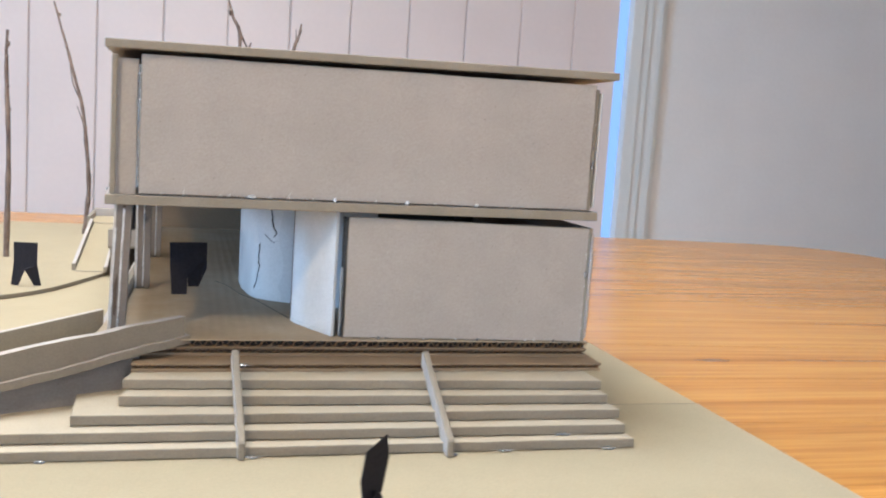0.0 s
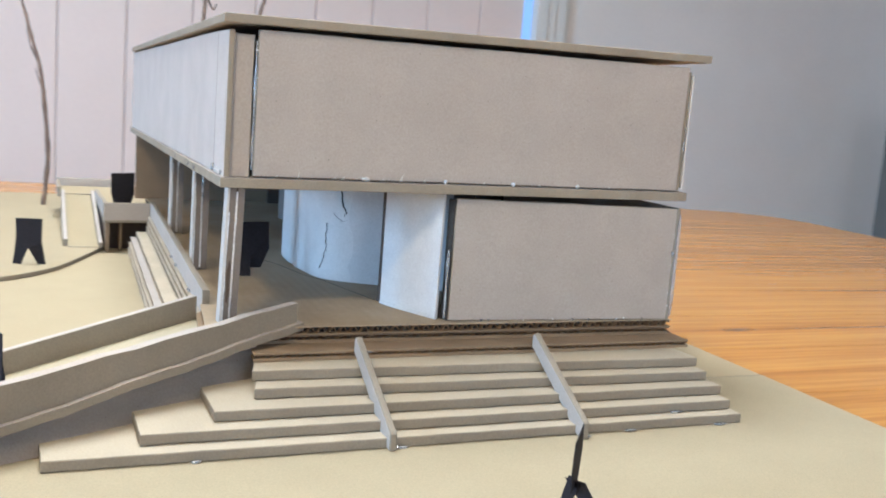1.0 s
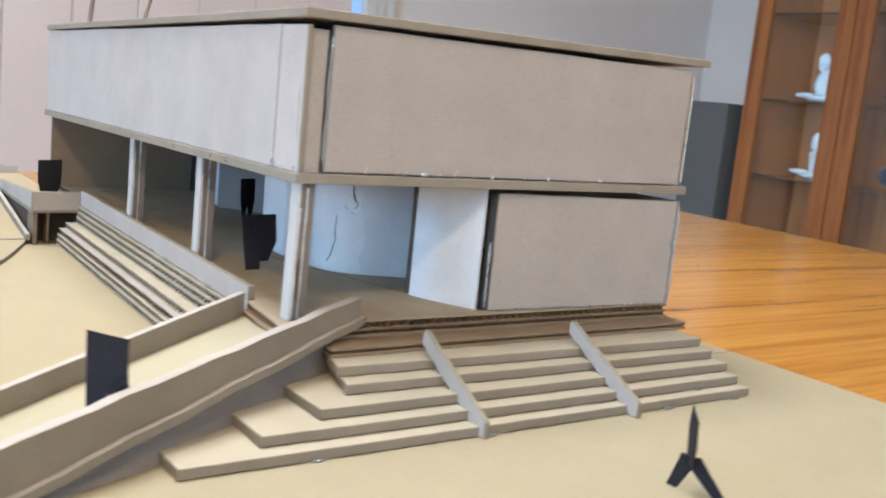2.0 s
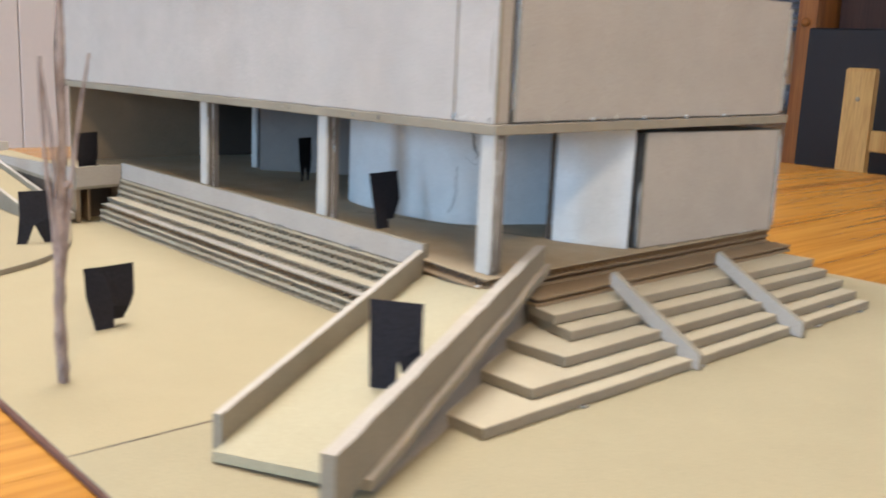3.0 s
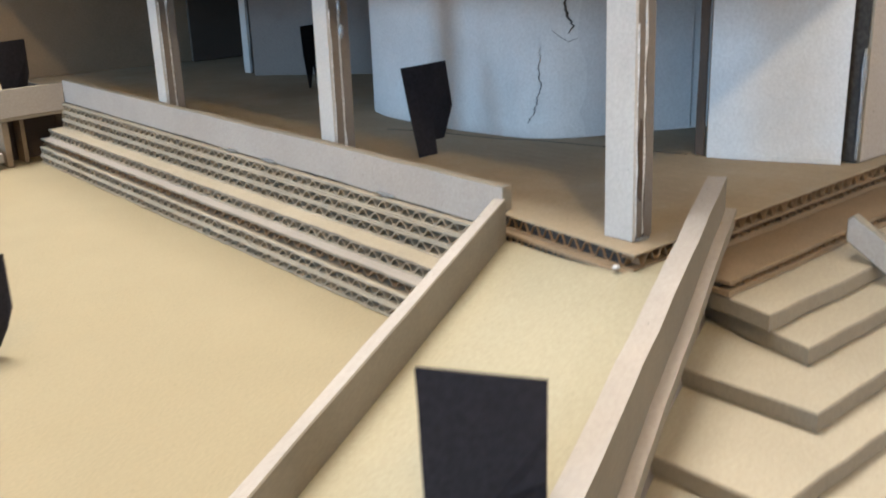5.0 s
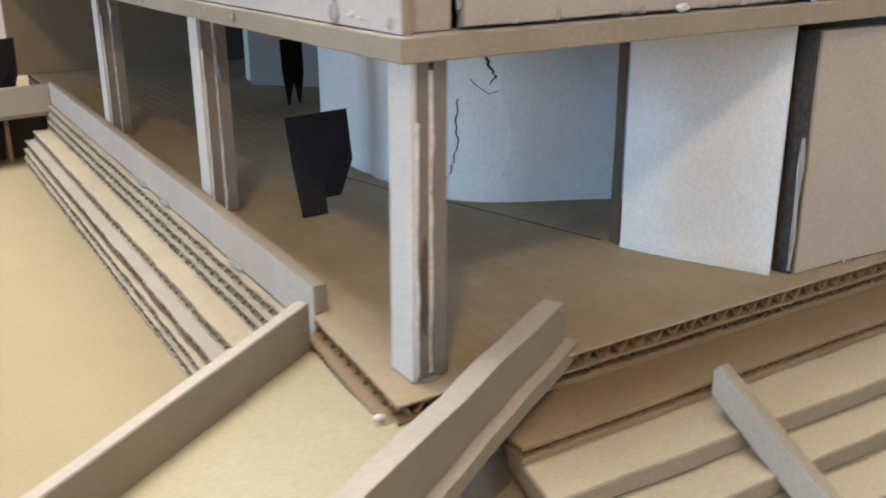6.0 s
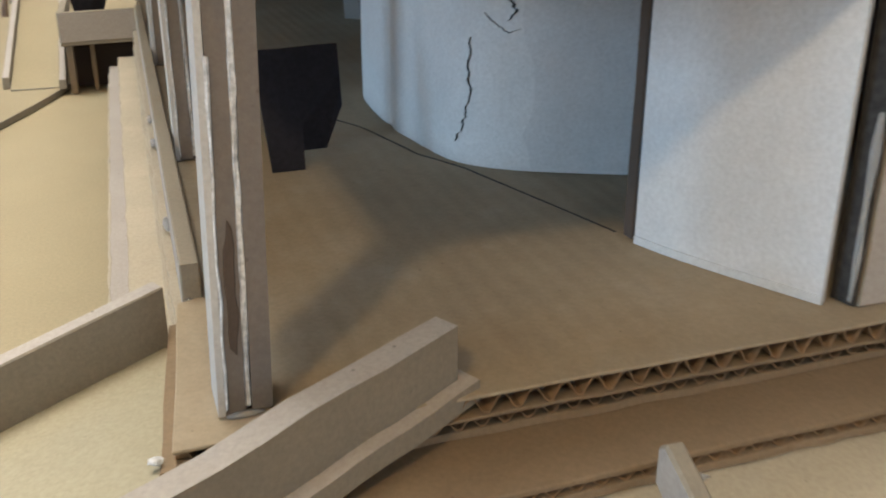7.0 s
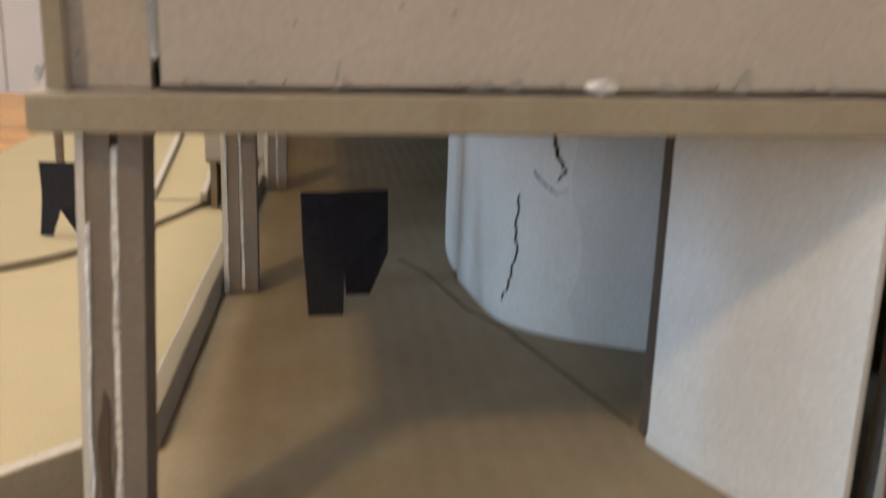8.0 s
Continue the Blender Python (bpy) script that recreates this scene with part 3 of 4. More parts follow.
for i, (fl, fr) in enumerate(fronts):
    z0, z1 = 0.0004 + 0.0056 * i, 0.0056 * (i + 1)
    yw = RO.y + (-0.003 - 0.054) + 0.467 * (fl[0] - 0.041) + 0.0045 * 0
    back = min(0.004, max(fl[1] + 0.012, yw + 0.004))
    poly = [fl, fr, (fr[0] - 0.003, 0.006), (0.045, 0.006), (fl[0] - 0.001, back)]
    if i > 2:
        poly = [(fl[0] - 0.002, fl[1]), fr, (fr[0] - 0.003, 0.006), (0.03, 0.006), (fl[0] + 0.003, fl[1] + 0.022)]
    part("step", prism(poly, z0, z1, None, None, 0.010, 0.0003, 0.0004), TREAD, stairs)
for xt, xb, yt, yb in ((0.0725, 0.0745, -0.0280, -0.0885), (0.1810, 0.1825, -0.0290, -0.0915)):
    m, n = standing(xt, yt, xb, yb)
    poly = [(0, 0.0345), (0, 0.0415), (0.002, 0.0430), (n - 0.001, 0.0100), (n, 0.0088), (n, 0.0004), (n - 0.006, 0.0004)]
    part("handrail", prism(poly, -0.0019, 0.0019, m, None, 0.02, 0.0002, 0.0006), BOARD, stairs, "grey board handrail")
for x, y, z in ((0.215, -0.0852, 0.0012), (0.252, -0.0750, 0.0063), (0.245, -0.0700, 0.0060), (0.276, -0.0850, 0.001), (0.0765, -0.0290, 0.034), (0.080, -0.086, 0.001), (0.185, -0.089, 0.001), (-0.02, -0.086, 0.001)):
    part("glue_bead", blob((x, y, z), rng.uniform(0.002, 0.005), 0.0013, 0.0007), GLUE, stairs, "dried clear glue")

# ---- the building ----
house = thing("model_building", (0.145, 0.28, 0.043), "two-storey building model of grey board on slim posts", "model building")


def slab_z(off):
    return lambda x, y: off + 0.0100 * x - 0.0080 * y


def roof_z(off):
    return lambda x, y: off + 0.0135 * x - 0.0120 * y


SLAB = [(0.0, 0.0), (0.2915, -0.0085), (0.2915, 0.562), (-0.0015, 0.567)]
part("floor_slab", prism(SLAB, slab_z(0.1181), slab_z(0.1235), None, None, 0.007, 0.0004), BOARD, house)
ROOF = [(-0.0015, -0.0015), (0.2985, -0.0090), (0.2985, 0.562), (-0.0020, 0.566)]
part("roof", prism(ROOF, roof_z(0.2040), roof_z(0.2086), None, None, 0.008, 0.00032), BOARD, house)
# upper storey
part("front_panel", panel(0.0175, 0.0028, 0.2855, -0.0052, 0.1245, 0.2018, 0.003, 0.1271, 0.2045), BOARD, house)
part("corner_strip", panel(0.0020, 0.0062, 0.0160, 0.0058, 0.1236, 0.1990, 0.003), BOARD, house)
part("side_panel", panel(-0.0004, 0.5640, 0.0013, 0.0335, 0.1193, 0.1962, 0.003, 0.1235, 0.2008), PALE_BOARD, house)
part("side_panel", panel(0.0012, 0.0325, 0.0020, 0.0030, 0.1236, 0.2005, 0.003), PALE_BOARD, house)
part("side_panel", panel(0.2885, -0.0035, 0.2885, 0.560, 0.1272, 0.2020, 0.003, 0.1228, 0.1970), BOARD, house)
part("corner_strip", panel(0.2905, -0.0045, 0.2905, 0.0100, 0.1290, 0.2000, 0.0012), PAPER, house, "pale glue-stained strip")
part("rear_panel", panel(0.2850, 0.560, 0.0030, 0.563, 0.1205, 0.1960, 0.003), BOARD, house)
# added block, coloured as shade so that the gaps read dark
part("lining", box(0.012, 0.282, 0.009, 0.5555, 0.1300, 0.1955, c=0.001), UPPER_SHADE, house, "added dark block for the shade inside the upper storey")
# ground storey
part("front_panel", panel(0.1375, 0.0015, 0.2895, -0.0048, 0.0433, 0.1165, 0.003, 0.0433, 0.1158), BOARD, house)
part("side_panel", panel(0.2910, -0.0053, 0.2910, 0.5600, 0.0433, 0.1160, 0.0025, 0.0433, 0.1165), BOARD, house)
part("rear_panel", panel(0.0040, 0.5580, 0.2880, 0.5560, 0.0433, 0.1165, 0.003, 0.0433, 0.1180), BROWN, house)
# added dark sheets that stand in for the shade deep inside
part("lining", box(0.1450, 0.2870, 0.5480, 0.5510, 0.0436, 0.1150, c=0.0004), INSIDE, house, "added dark sheet for the shade at the back")
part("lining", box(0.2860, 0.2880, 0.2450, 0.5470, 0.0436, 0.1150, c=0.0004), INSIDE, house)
# dark strip put in for the shaded gap beside the bent wall
part("end_strip", panel(0.1350, 0.0080, 0.1364, 0.0022, 0.0433, 0.1160, 0.0012), DARK, house)
part("glue_bead", tube([(0.1348, 0.0018, z) for z in (0.045, 0.055, 0.066, 0.078, 0.086)], (0.0004, 0.0008, 0.0005, 0.0009, 0.0004), None, 7, 0.4), GLUE, house, "dried clear glue")
part("glue_bead", tube([(0.2908, -0.0058, z) for z in (0.046, 0.06, 0.075, 0.095, 0.112)], (0.0006, 0.0012, 0.0009, 0.0013, 0.0008), None, 7, 0.3), GLUE, house, "dried clear glue")
part("glue_bead", tube([(0.0168, 0.0040, z) for z in (0.128, 0.14, 0.155, 0.17, 0.185, 0.196)], (0.0005, 0.0008, 0.0006, 0.0009, 0.0006, 0.0005), None, 7, 0.3), GLUE, house, "dried clear glue")
entry = smooth_path([(0.1110, 0.0505), (0.1150, 0.0390), (0.1220, 0.0235), (0.1308, 0.0055)], 6)
part("bent_wall", sheet(entry, 0.0433, slab_z(0.1180), 0.0018), PAPER, house, "white card wall, gently bent")
part("base_strip", sheet([p + Vector((-0.0004, -0.0003)) for p in entry], 0.0432, 0.0452, 0.0012), PAPER, house)
part("inner_wall", sheet(smooth_path([(0.1325, 0.0080), (0.1300, 0.0300), (0.1140, 0.0530)], 5), 0.0433, 0.1170, 0.0015), BROWN, house)
part("edge_strip", panel(0.1109, 0.0562, 0.1112, 0.0522, 0.0433, 0.1180, 0.0010), TORN, house, "dark strip behind the wall's free edge")
# curved screen wall in torn white card
CURVE = [(0.1710, 0.0850), (0.1550, 0.0925), (0.1400, 0.1005), (0.1250, 0.1072), (0.1110, 0.1145), (0.1000, 0.1225), (0.0935, 0.1320), (0.0905, 0.1450), (0.0885, 0.1600),
         (0.0870, 0.1720), (0.0877, 0.1800), (0.0867, 0.1880), (0.0875, 0.2100), (0.0910, 0.2320), (0.1010, 0.2500), (0.1300, 0.2620)]
screen_path = smooth_path(CURVE, 6)
part("curved_wall", sheet(screen_path, 0.0433, slab_z(0.1180), 0.0016, 8, 0.0002), PAPER, house, "curved white card wall with torn cracks")


def on_curve(s, z, out=0.0004):
    """A point on the outer face of the curved wall at the path place s (0 to 15)."""
    i = min(len(screen_path) - 2, int(s * 6))
    f = s * 6 - i
    p, q = screen_path[i], screen_path[i + 1]
    d = (q - p).normalized()
    nv = Vector((-d.y, d.x))
    w = p + (q - p) * f + nv * (0.0016 + out)
    return Vector((w.x, w.y, z))


def crack(points, width, name="crack", mat=DARK, out=0.0006):
    pts = []
    for (s0, z0), (s1, z1) in zip(points, points[1:]):
        for k in range(5):
            f = k / 5
            j = 0.055 if 0 < k else 0.0
            pts.append((s0 + (s1 - s0) * f + rng.uniform(-j, j), z0 + (z1 - z0) * f))
    pts.append(points[-1])
    n = len(pts)
    bm = bmesh.new()
    rows = []
    for i, (s, z) in enumerate(pts):
        w = width * (0.25 + math.sin(math.pi * (i + 0.4) / n) * rng.uniform(0.5, 1.1)) * 8
        rows.append([bm.verts.new(on_curve(s + a * w, z, o)) for a, o in ((-1, 0.0), (-0.4, out), (0.4, out), (1, 0.0))])
    for a, b in zip(rows, rows[1:]):
        for k in range(3):
            bm.faces.new((a[k], a[k + 1], b[k + 1], b[k]))
    return part(name, bm, mat, house, "dark torn crack in the card")


crack([(4.60, 0.1170), (4.71, 0.1080), (4.65, 0.1010), (4.50, 0.0945), (4.36, 0.0912), (4.54, 0.0885)], 0.0048)
crack([(5.44, 0.0830), (5.52, 0.0740), (5.42, 0.0680), (5.56, 0.0600), (5.64, 0.0560), (5.92, 0.0500)], 0.0019)
crack([(5.05, 0.0905), (4.75, 0.0870), (4.50, 0.0850), (4.25, 0.0862)], 0.0018)

# torn layer on the wall beyond the cracks; its grey also paints the shading there
bm = bmesh.new()
rows = []
for k in range(15):
    z = 0.0445 + (0.1165 - 0.0445) * k / 14
    s0 = 3.95 + 0.12 * math.sin(k * 0.9) + rng.uniform(-0.05, 0.05) + 0.25 * (k / 14)
    rows.append([bm.verts.new(on_curve(s0 + (0.9 - s0) * f, z, 0.0004)) for f in (i / 18 for i in range(19))])
for a, b in zip(rows, rows[1:]):
    for i in range(18):
        bm.faces.new((a[i], a[i + 1], b[i + 1], b[i]))
part("torn_layer", bm, PAPER_GREY, house, "torn patch in the card, greyer to hold the wall's shading")

part("inner_wall", sheet(smooth_path([(0.200, 0.345), (0.1930, 0.3590), (0.1650, 0.3950), (0.1320, 0.4310)], 5), 0.0433, slab_z(0.1176), 0.002), GREY_CARD, house, "grey card inner wall")
# this wall is coloured dark for the shade around it
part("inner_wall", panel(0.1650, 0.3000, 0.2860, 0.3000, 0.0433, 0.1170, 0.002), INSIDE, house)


def post(x0, y0, w, d, z1, name="post", lean=(0.0, 0.0), torn=False):
    """Two upright card strips with a glue line between them and a pale facing on the outer side."""
    h = z1 - 0.0432
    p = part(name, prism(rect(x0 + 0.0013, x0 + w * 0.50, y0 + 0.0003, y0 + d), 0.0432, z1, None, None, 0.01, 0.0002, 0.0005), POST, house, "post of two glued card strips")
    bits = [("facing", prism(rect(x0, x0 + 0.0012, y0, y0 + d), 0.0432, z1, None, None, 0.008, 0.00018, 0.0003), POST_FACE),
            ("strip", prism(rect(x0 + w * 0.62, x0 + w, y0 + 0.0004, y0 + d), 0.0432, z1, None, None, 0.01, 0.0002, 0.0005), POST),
            ("core", prism(rect(x0 + w * 0.49, x0 + w * 0.64, y0 + 0.0016, y0 + d - 0.0006), 0.0432, z1, None, None, 0.01, 0.0002, 0.0002), TORN),
            ("glue_bead", tube([(x0 + w * 0.56 + rng.uniform(-0.00012, 0.00012), y0 + 0.0010, 0.0445 + (h - 0.004) * k / 13) for k in range(14)],
                               [rng.uniform(0.0005, 0.0009) for k in range(14)], None, 7, 0.35), WHITE_GLUE),
            ("glue_bead", tube([(x0 + 0.0014 + rng.uniform(-0.0002, 0.0002), y0 + 0.0001, 0.0445 + h * 0.8 * k / 9) for k in range(10)],
                               [rng.uniform(0.0002, 0.0004) for k in range(10)], None, 6, 0.35), WHITE_GLUE)]
    if torn:
        m = Matrix(((1, 0, 0, 0), (0, 0, 1, 0), (0, 1, 0, 0), (0, 0, 0, 1)))
        a, b, q = x0 + 0.0022, x0 + w * 0.46, 0.0432
        tear = [(a + 0.0004, q + h * 0.17), (b - 0.0006, q + h * 0.15), (b, q + h * 0.26), (b - 0.0004, q + h * 0.45), (a + 0.0010, q + h * 0.47), (a, q + h * 0.36)]
        bits.append(("torn_patch", prism(tear, y0 - 0.00005, y0 + 0.0004, m, None, 0.003, 0.0003, 0.0001), TORN))
    for nm, bmx, mt in bits:
        part(nm, bmx, mt, p)
    for ob in (p, *p.children):
        for v in ob.data.vertices:
            f = (v.co.z - 0.0432) / h
            v.co.x, v.co.y = v.co.x + lean[0] * f, v.co.y + lean[1] * f
    return p


post(0.0026, 0.0018, 0.0094, 0.0102, 0.1182, lean=(0.0024, 0.0028), torn=True)
post(0.0090, 0.1590, 0.0105, 0.0095, 0.1174)
post(0.0125, 0.3190, 0.0105, 0.0095, 0.1160)
post(0.1360, 0.4450, 0.0090, 0.0080, 0.1157)
part("glue_bead", blob((0.0072, 0.0016, 0.0434), 0.0034, 0.0010, 0.0006), GLUE, house, "dried clear glue")
part("glue_bead", blob((0.0155, 0.160, 0.1040), 0.0012, 0.0014, 0.0045), GLUE, house, "dried clear glue")
part("glue_bead", blob((0.0155, 0.159, 0.0950), 0.0012, 0.0012, 0.0030), GLUE, house, "dried clear glue")
part("glue_bead", blob((0.0005, 0.0320, 0.1262), 0.0012, 0.0016, 0.0022), GLUE, house, "dried clear glue")
def shred(x, y, z, w, h, lean):
    """A torn paper point that stands off the cut edge."""
    bm = bmesh.new()
    base = [bm.verts.new((x + a * w * 1.6, y - b, z + c * h)) for a, b, c in ((-0.5, 0.0001, 0), (0.5, 0.0001, 0), (0.3, 0.0005, 0.5), (-0.25, 0.0006, 0.45))]
    tip = bm.verts.new((x + lean * h, y - 0.0007, z + h))
    bm.faces.new(base)
    bm.faces.new((base[3], base[2], tip))
    bmesh.ops.solidify(bm, geom=list(bm.faces), thickness=0.0002)
    return bm


for x, w, h, lean in ((0.0300, 0.0012, 0.0012, 0.3), (0.0420, 0.0007, 0.0042, 0.1), (0.0620, 0.0022, 0.0016, 0.5), (0.0670, 0.0016, 0.0020, 0.7), (0.0900, 0.0026, 0.0014, 0.2),
                      (0.1010, 0.0014, 0.0046, 0.35), (0.1150, 0.0010, 0.0016, 0.1), (0.152, 0.0012, 0.0018, 0.2), (0.188, 0.0016, 0.0013, -0.2), (0.236, 0.0012, 0.0012, 0.3)):
    part("paper_shred", shred(x, 0.0022 - 0.0297 * (x - 0.016), 0.1243 + 0.0097 * x, w, h, lean), PAPER, house, "torn white paper point")
for x, rx in ((0.0800, 0.0026), (0.128, 0.0012), (0.171, 0.0014), (0.214, 0.0012)):
    part("glue_bead", blob((x, 0.0020 - 0.0297 * (x - 0.016), 0.1249 + 0.0097 * x), rx, 0.0008, 0.0012, None, 0.5), WHITE_GLUE, house, "lump of dried white glue")
fuzz = random.Random(5)
for k in range(46):
    x = 0.020 + 0.262 * fuzz.random()
    h = fuzz.uniform(0.0006, 0.0015)
    part("paper_burr", shred(x, 0.0024 - 0.0297 * (x - 0.016), 0.1244 + 0.0097 * x, fuzz.uniform(0.0003, 0.0007), h, fuzz.uniform(-0.2, 0.9)), PALE_BOARD, house)
# frayed bits of paper and glue specks on the cut edges of the building
fray = random.Random(23)
for a, b, n in (((0.0168, 0.0026, 0.130), (0.0172, 0.0024, 0.196), 5), ((0.2880, -0.0056, 0.050), (0.2880, -0.0056, 0.112), 7),
                ((0.0006, 0.004, 0.126), (0.0006, 0.034, 0.126), 5), ((0.1380, 0.0006, 0.0436), (0.285, -0.0050, 0.0436), 9), ((0.2865, -0.0062, 0.135), (0.2865, -0.0062, 0.20), 6),
                ((-0.0008, 0.05, 0.1206), (0.0, 0.55, 0.1165), 9)):
    for k in range(n):
        f = fray.random()
        p = Vector(a).lerp(Vector(b), f)
        g = fray.uniform(0.0005, 0.0011)
        if fray.random() < 0.5:
            part("glue_bead", blob(p, g, g * 0.7, g * fray.uniform(0.7, 2.0), None, 0.5, 1), GLUE, house)
        else:
            q = Vector((fray.uniform(-1, 1), fray.uniform(-0.6, -0.1), fray.uniform(-0.6, 1))) * g * 1.6
            part("paper_scrap", tube([p, p + q * 0.6, p + q + Vector((0, 0, g * 0.5))], (0.00045, 0.0003, 0.0001), None, 5, 0.4), PAPER, house)
# pencil line on the deck, drawn in short strokes
pencil = thing("pencil_line", (0.09, 0.13, 0.0432), "dark pencil line drawn on the deck beside the curved wall", "pencil line")
PENCIL = [(0.0670, 0.1990), (0.0750, 0.1820), (0.0790, 0.1650), (0.0838, 0.1430), (0.0930, 0.1235), (0.0970, 0.1090), (0.1030, 0.0870), (0.1105, 0.0590)]
for a, b in zip(PENCIL, PENCIL[1:]):
    a, b = Vector(a), Vector(b)
    nv = Vector((-(b - a).y, (b - a).x)).normalized() * 0.00042
    part("stroke", prism([tuple(a - nv), tuple(b - nv), tuple(b + nv), tuple(a + nv)], 0.0428, 0.04312, None, None, 0.01, 0.0002, 0.00005), DARK, pencil)

# ---- rear landing and second ramp ----
land = thing("ramp_landing", (-0.02, 0.5, 0.0), "raised card landing with low parapets above a dark recess", "model landing")
part("landing_floor", prism([(-0.0320, 0.4620), (0.0120, 0.4680), (0.0120, 0.740), (-0.0715, 0.740), (-0.0715, 0.662), (-0.0320, 0.662)], 0.0300, 0.0340, None, None, 0.02, 0.0003), BOARD_TOP, land)
part("parapet", panel(-0.0320, 0.4615, 0.0112, 0.4675, 0.0320, 0.0495, 0.004), BOARD, land)
part("parapet", panel(-0.0320, 0.6610, -0.0320, 0.4660, 0.0330, 0.0400, 0.004, 0.0330, 0.0490), BOARD, land)
part("parapet", panel(-0.0720, 0.7450, 0.0100, 0.7450, 0.0300, 0.0430, 0.004), BOARD, land)
part("parapet", panel(-0.0720, 0.7400, -0.0720, 0.6640, 0.0300, 0.0410, 0.004), BOARD, land)
part("recess_back", prism(rect(-0.0300, 0.0110, 0.4900, 0.4940), 0.0004, 0.0300), TORN, land, "dark card back of the recess")
part("support", prism(rect(-0.0300, -0.0262, 0.4680, 0.4895), 0.0004, 0.0300), BROWN, land)
part("support", prism(rect(-0.0165, -0.0140, 0.4760, 0.4895), 0.0004, 0.0300), BROWN, land)
part("support", prism(rect(-0.0300, -0.0260, 0.4945, 0.7300), 0.0044, 0.0300), TORN, land)
ramp2 = thing("rear_ramp", (-0.06, 0.54, 0.0), "short pale card ramp with low side walls", "model ramp")


def ramp2_z(off):
    return lambda x, y: max(0.0045, 0.0045 + off + (y - 0.474) * 0.146)


part("ramp_floor", prism(rect(-0.0640, -0.0355, 0.4700, 0.6610), lambda x, y: 0.0043, ramp2_z(0.0012)), BOARD_TOP, ramp2)
part("side_wall", prism(rect(-0.0680, -0.0640, 0.4760, 0.6610), lambda x, y: 0.0043, ramp2_z(0.0066)), BOARD, ramp2)
part("side_wall", prism(rect(-0.0362, -0.0324, 0.4660, 0.6610), lambda x, y: 0.0043, ramp2_z(0.0066)), BOARD, ramp2)


# ---- black paper markers ----
def cutout(x, y, z, heading, w, h, taper, legs, lean, label, bend=0.0, shift=0.0, short=0.0):
    """A black paper marker: a tapered sheet with a notch that leaves two strips to stand on."""
    th = 0.0004
    hw, lw = w / 2, w * taper / 2
    n0 = h * 0.36
    s = shift
    if legs:
        poly = [(-hw, h), (-hw * 0.97, h * 0.55), (s - lw - legs, 0.0), (s - lw * 0.12 - legs, 0.0), (s - lw * 0.05, n0), (s + lw * 0.2 + legs, short), (s + lw + legs, short), (hw * 0.98, h * 0.5), (hw, h * 1.01)]
    else:
        poly = [(-hw, h), (-hw * 0.97, h * 0.55), (s - lw, 0.0), (s + lw * 0.10, 0.0), (s + lw * 0.16, n0), (s + lw * 0.22, short), (s + lw, short), (hw * 0.98, h * 0.5), (hw, h * 1.01)]
    m = Matrix.Translation((x, y, z)) @ pose(0, 0, 0, 0, 0, heading) @ pose(0, 0, 0, 90 + lean)
    bm = prism(poly, -th / 2, th / 2, m, None, 0.01, 0.0001, 0.00008)
    if bend:
        ax = Matrix.Translation((x, y, z)) @ pose(0, 0, 0, 0, 0, heading)
        inv = ax.inverted()
        for v in bm.verts:
            p = inv @ v.co
            p.y += bend * (p.x > s + lw * 0.13) * max(0.0, 1 - p.z / n0) * 0.006 + bend * 0.0006 * (p.x / hw) ** 2
            v.co = ax @ p
    return tagged(part("paper_cutout", bm, BLACK), label, "paper cutout", "black paper cutouts on the model")


cutout(-0.1080, -0.0520, 0.0174, -60, 0.0240, 0.0392, 0.92, 0.0, 1, "flat black paper cut-out standing on the entrance ramp", 1.2, 0.0, 0.007)
cutout(-0.1395, 0.1540, 0.0002, 2, 0.0290, 0.0352, 0.66, 0.0, -3, "flat black paper cut-out standing on the open base", 1.3, 0.0, 0.003)
cutout(-0.0975, 0.3800, 0.0043, -14, 0.0220, 0.0400, 0.75, 0.005, 0, "flat black paper cut-out with spread strips on the raised terrace", 0.6)
cutout(0.0470, 0.1380, 0.0431, 5, 0.0262, 0.0370, 0.72, 0.0, -11, "flat black paper cut-out standing on the deck beneath the slab", 0.8, -0.002, 0.005)
cutout(0.1260, 0.3480, 0.0431, 8, 0.0150, 0.0380, 0.22, 0.0035, -3, "narrow black paper cut-out standing deep under the slab", 0.4)
cutout(-0.0140, 0.4800, 0.0341, 16, 0.0235, 0.0430, 0.45, 0.0, 0, "flat black paper cut-out standing on the ramp landing", 0.5)

# the twisted one in front of the steps
walker = thing("paper_cutout", (0.124, -0.178, 0.0), "twisted black paper cut-out before the steps", "paper cutout", "black paper cutouts on the model")
wx, wy = 0.1240, -0.1780
m = Matrix.Translation((wx, wy, 0.0170)) @ pose(0, 0, 0, 0, 0, 50) @ pose(0, 0, 0, 90)
part("upper_sheet", prism([(-0.0080, 0.020), (-0.0115, 0.008), (-0.0085, -0.002), (0.0075, -0.002), (0.0125, 0.012), (0.0100, 0.0230)], -0.0002, 0.0002, m, None, 0.01, 0.0001, 0.00008), BLACK, walker)
for ex, ey in ((0.1240, -0.1690), (0.1320, -0.1920)):
    m, n = standing(wx, wy, ex, ey)
    part("lower_strip", prism([(-0.005, 0.0178), (0.005, 0.0183), (n + 0.0028, 0.0003), (n - 0.0035, 0.0003)], -0.0002, 0.0002, m, None, 0.01, 0.0001, 0.00008), BLACK, walker)


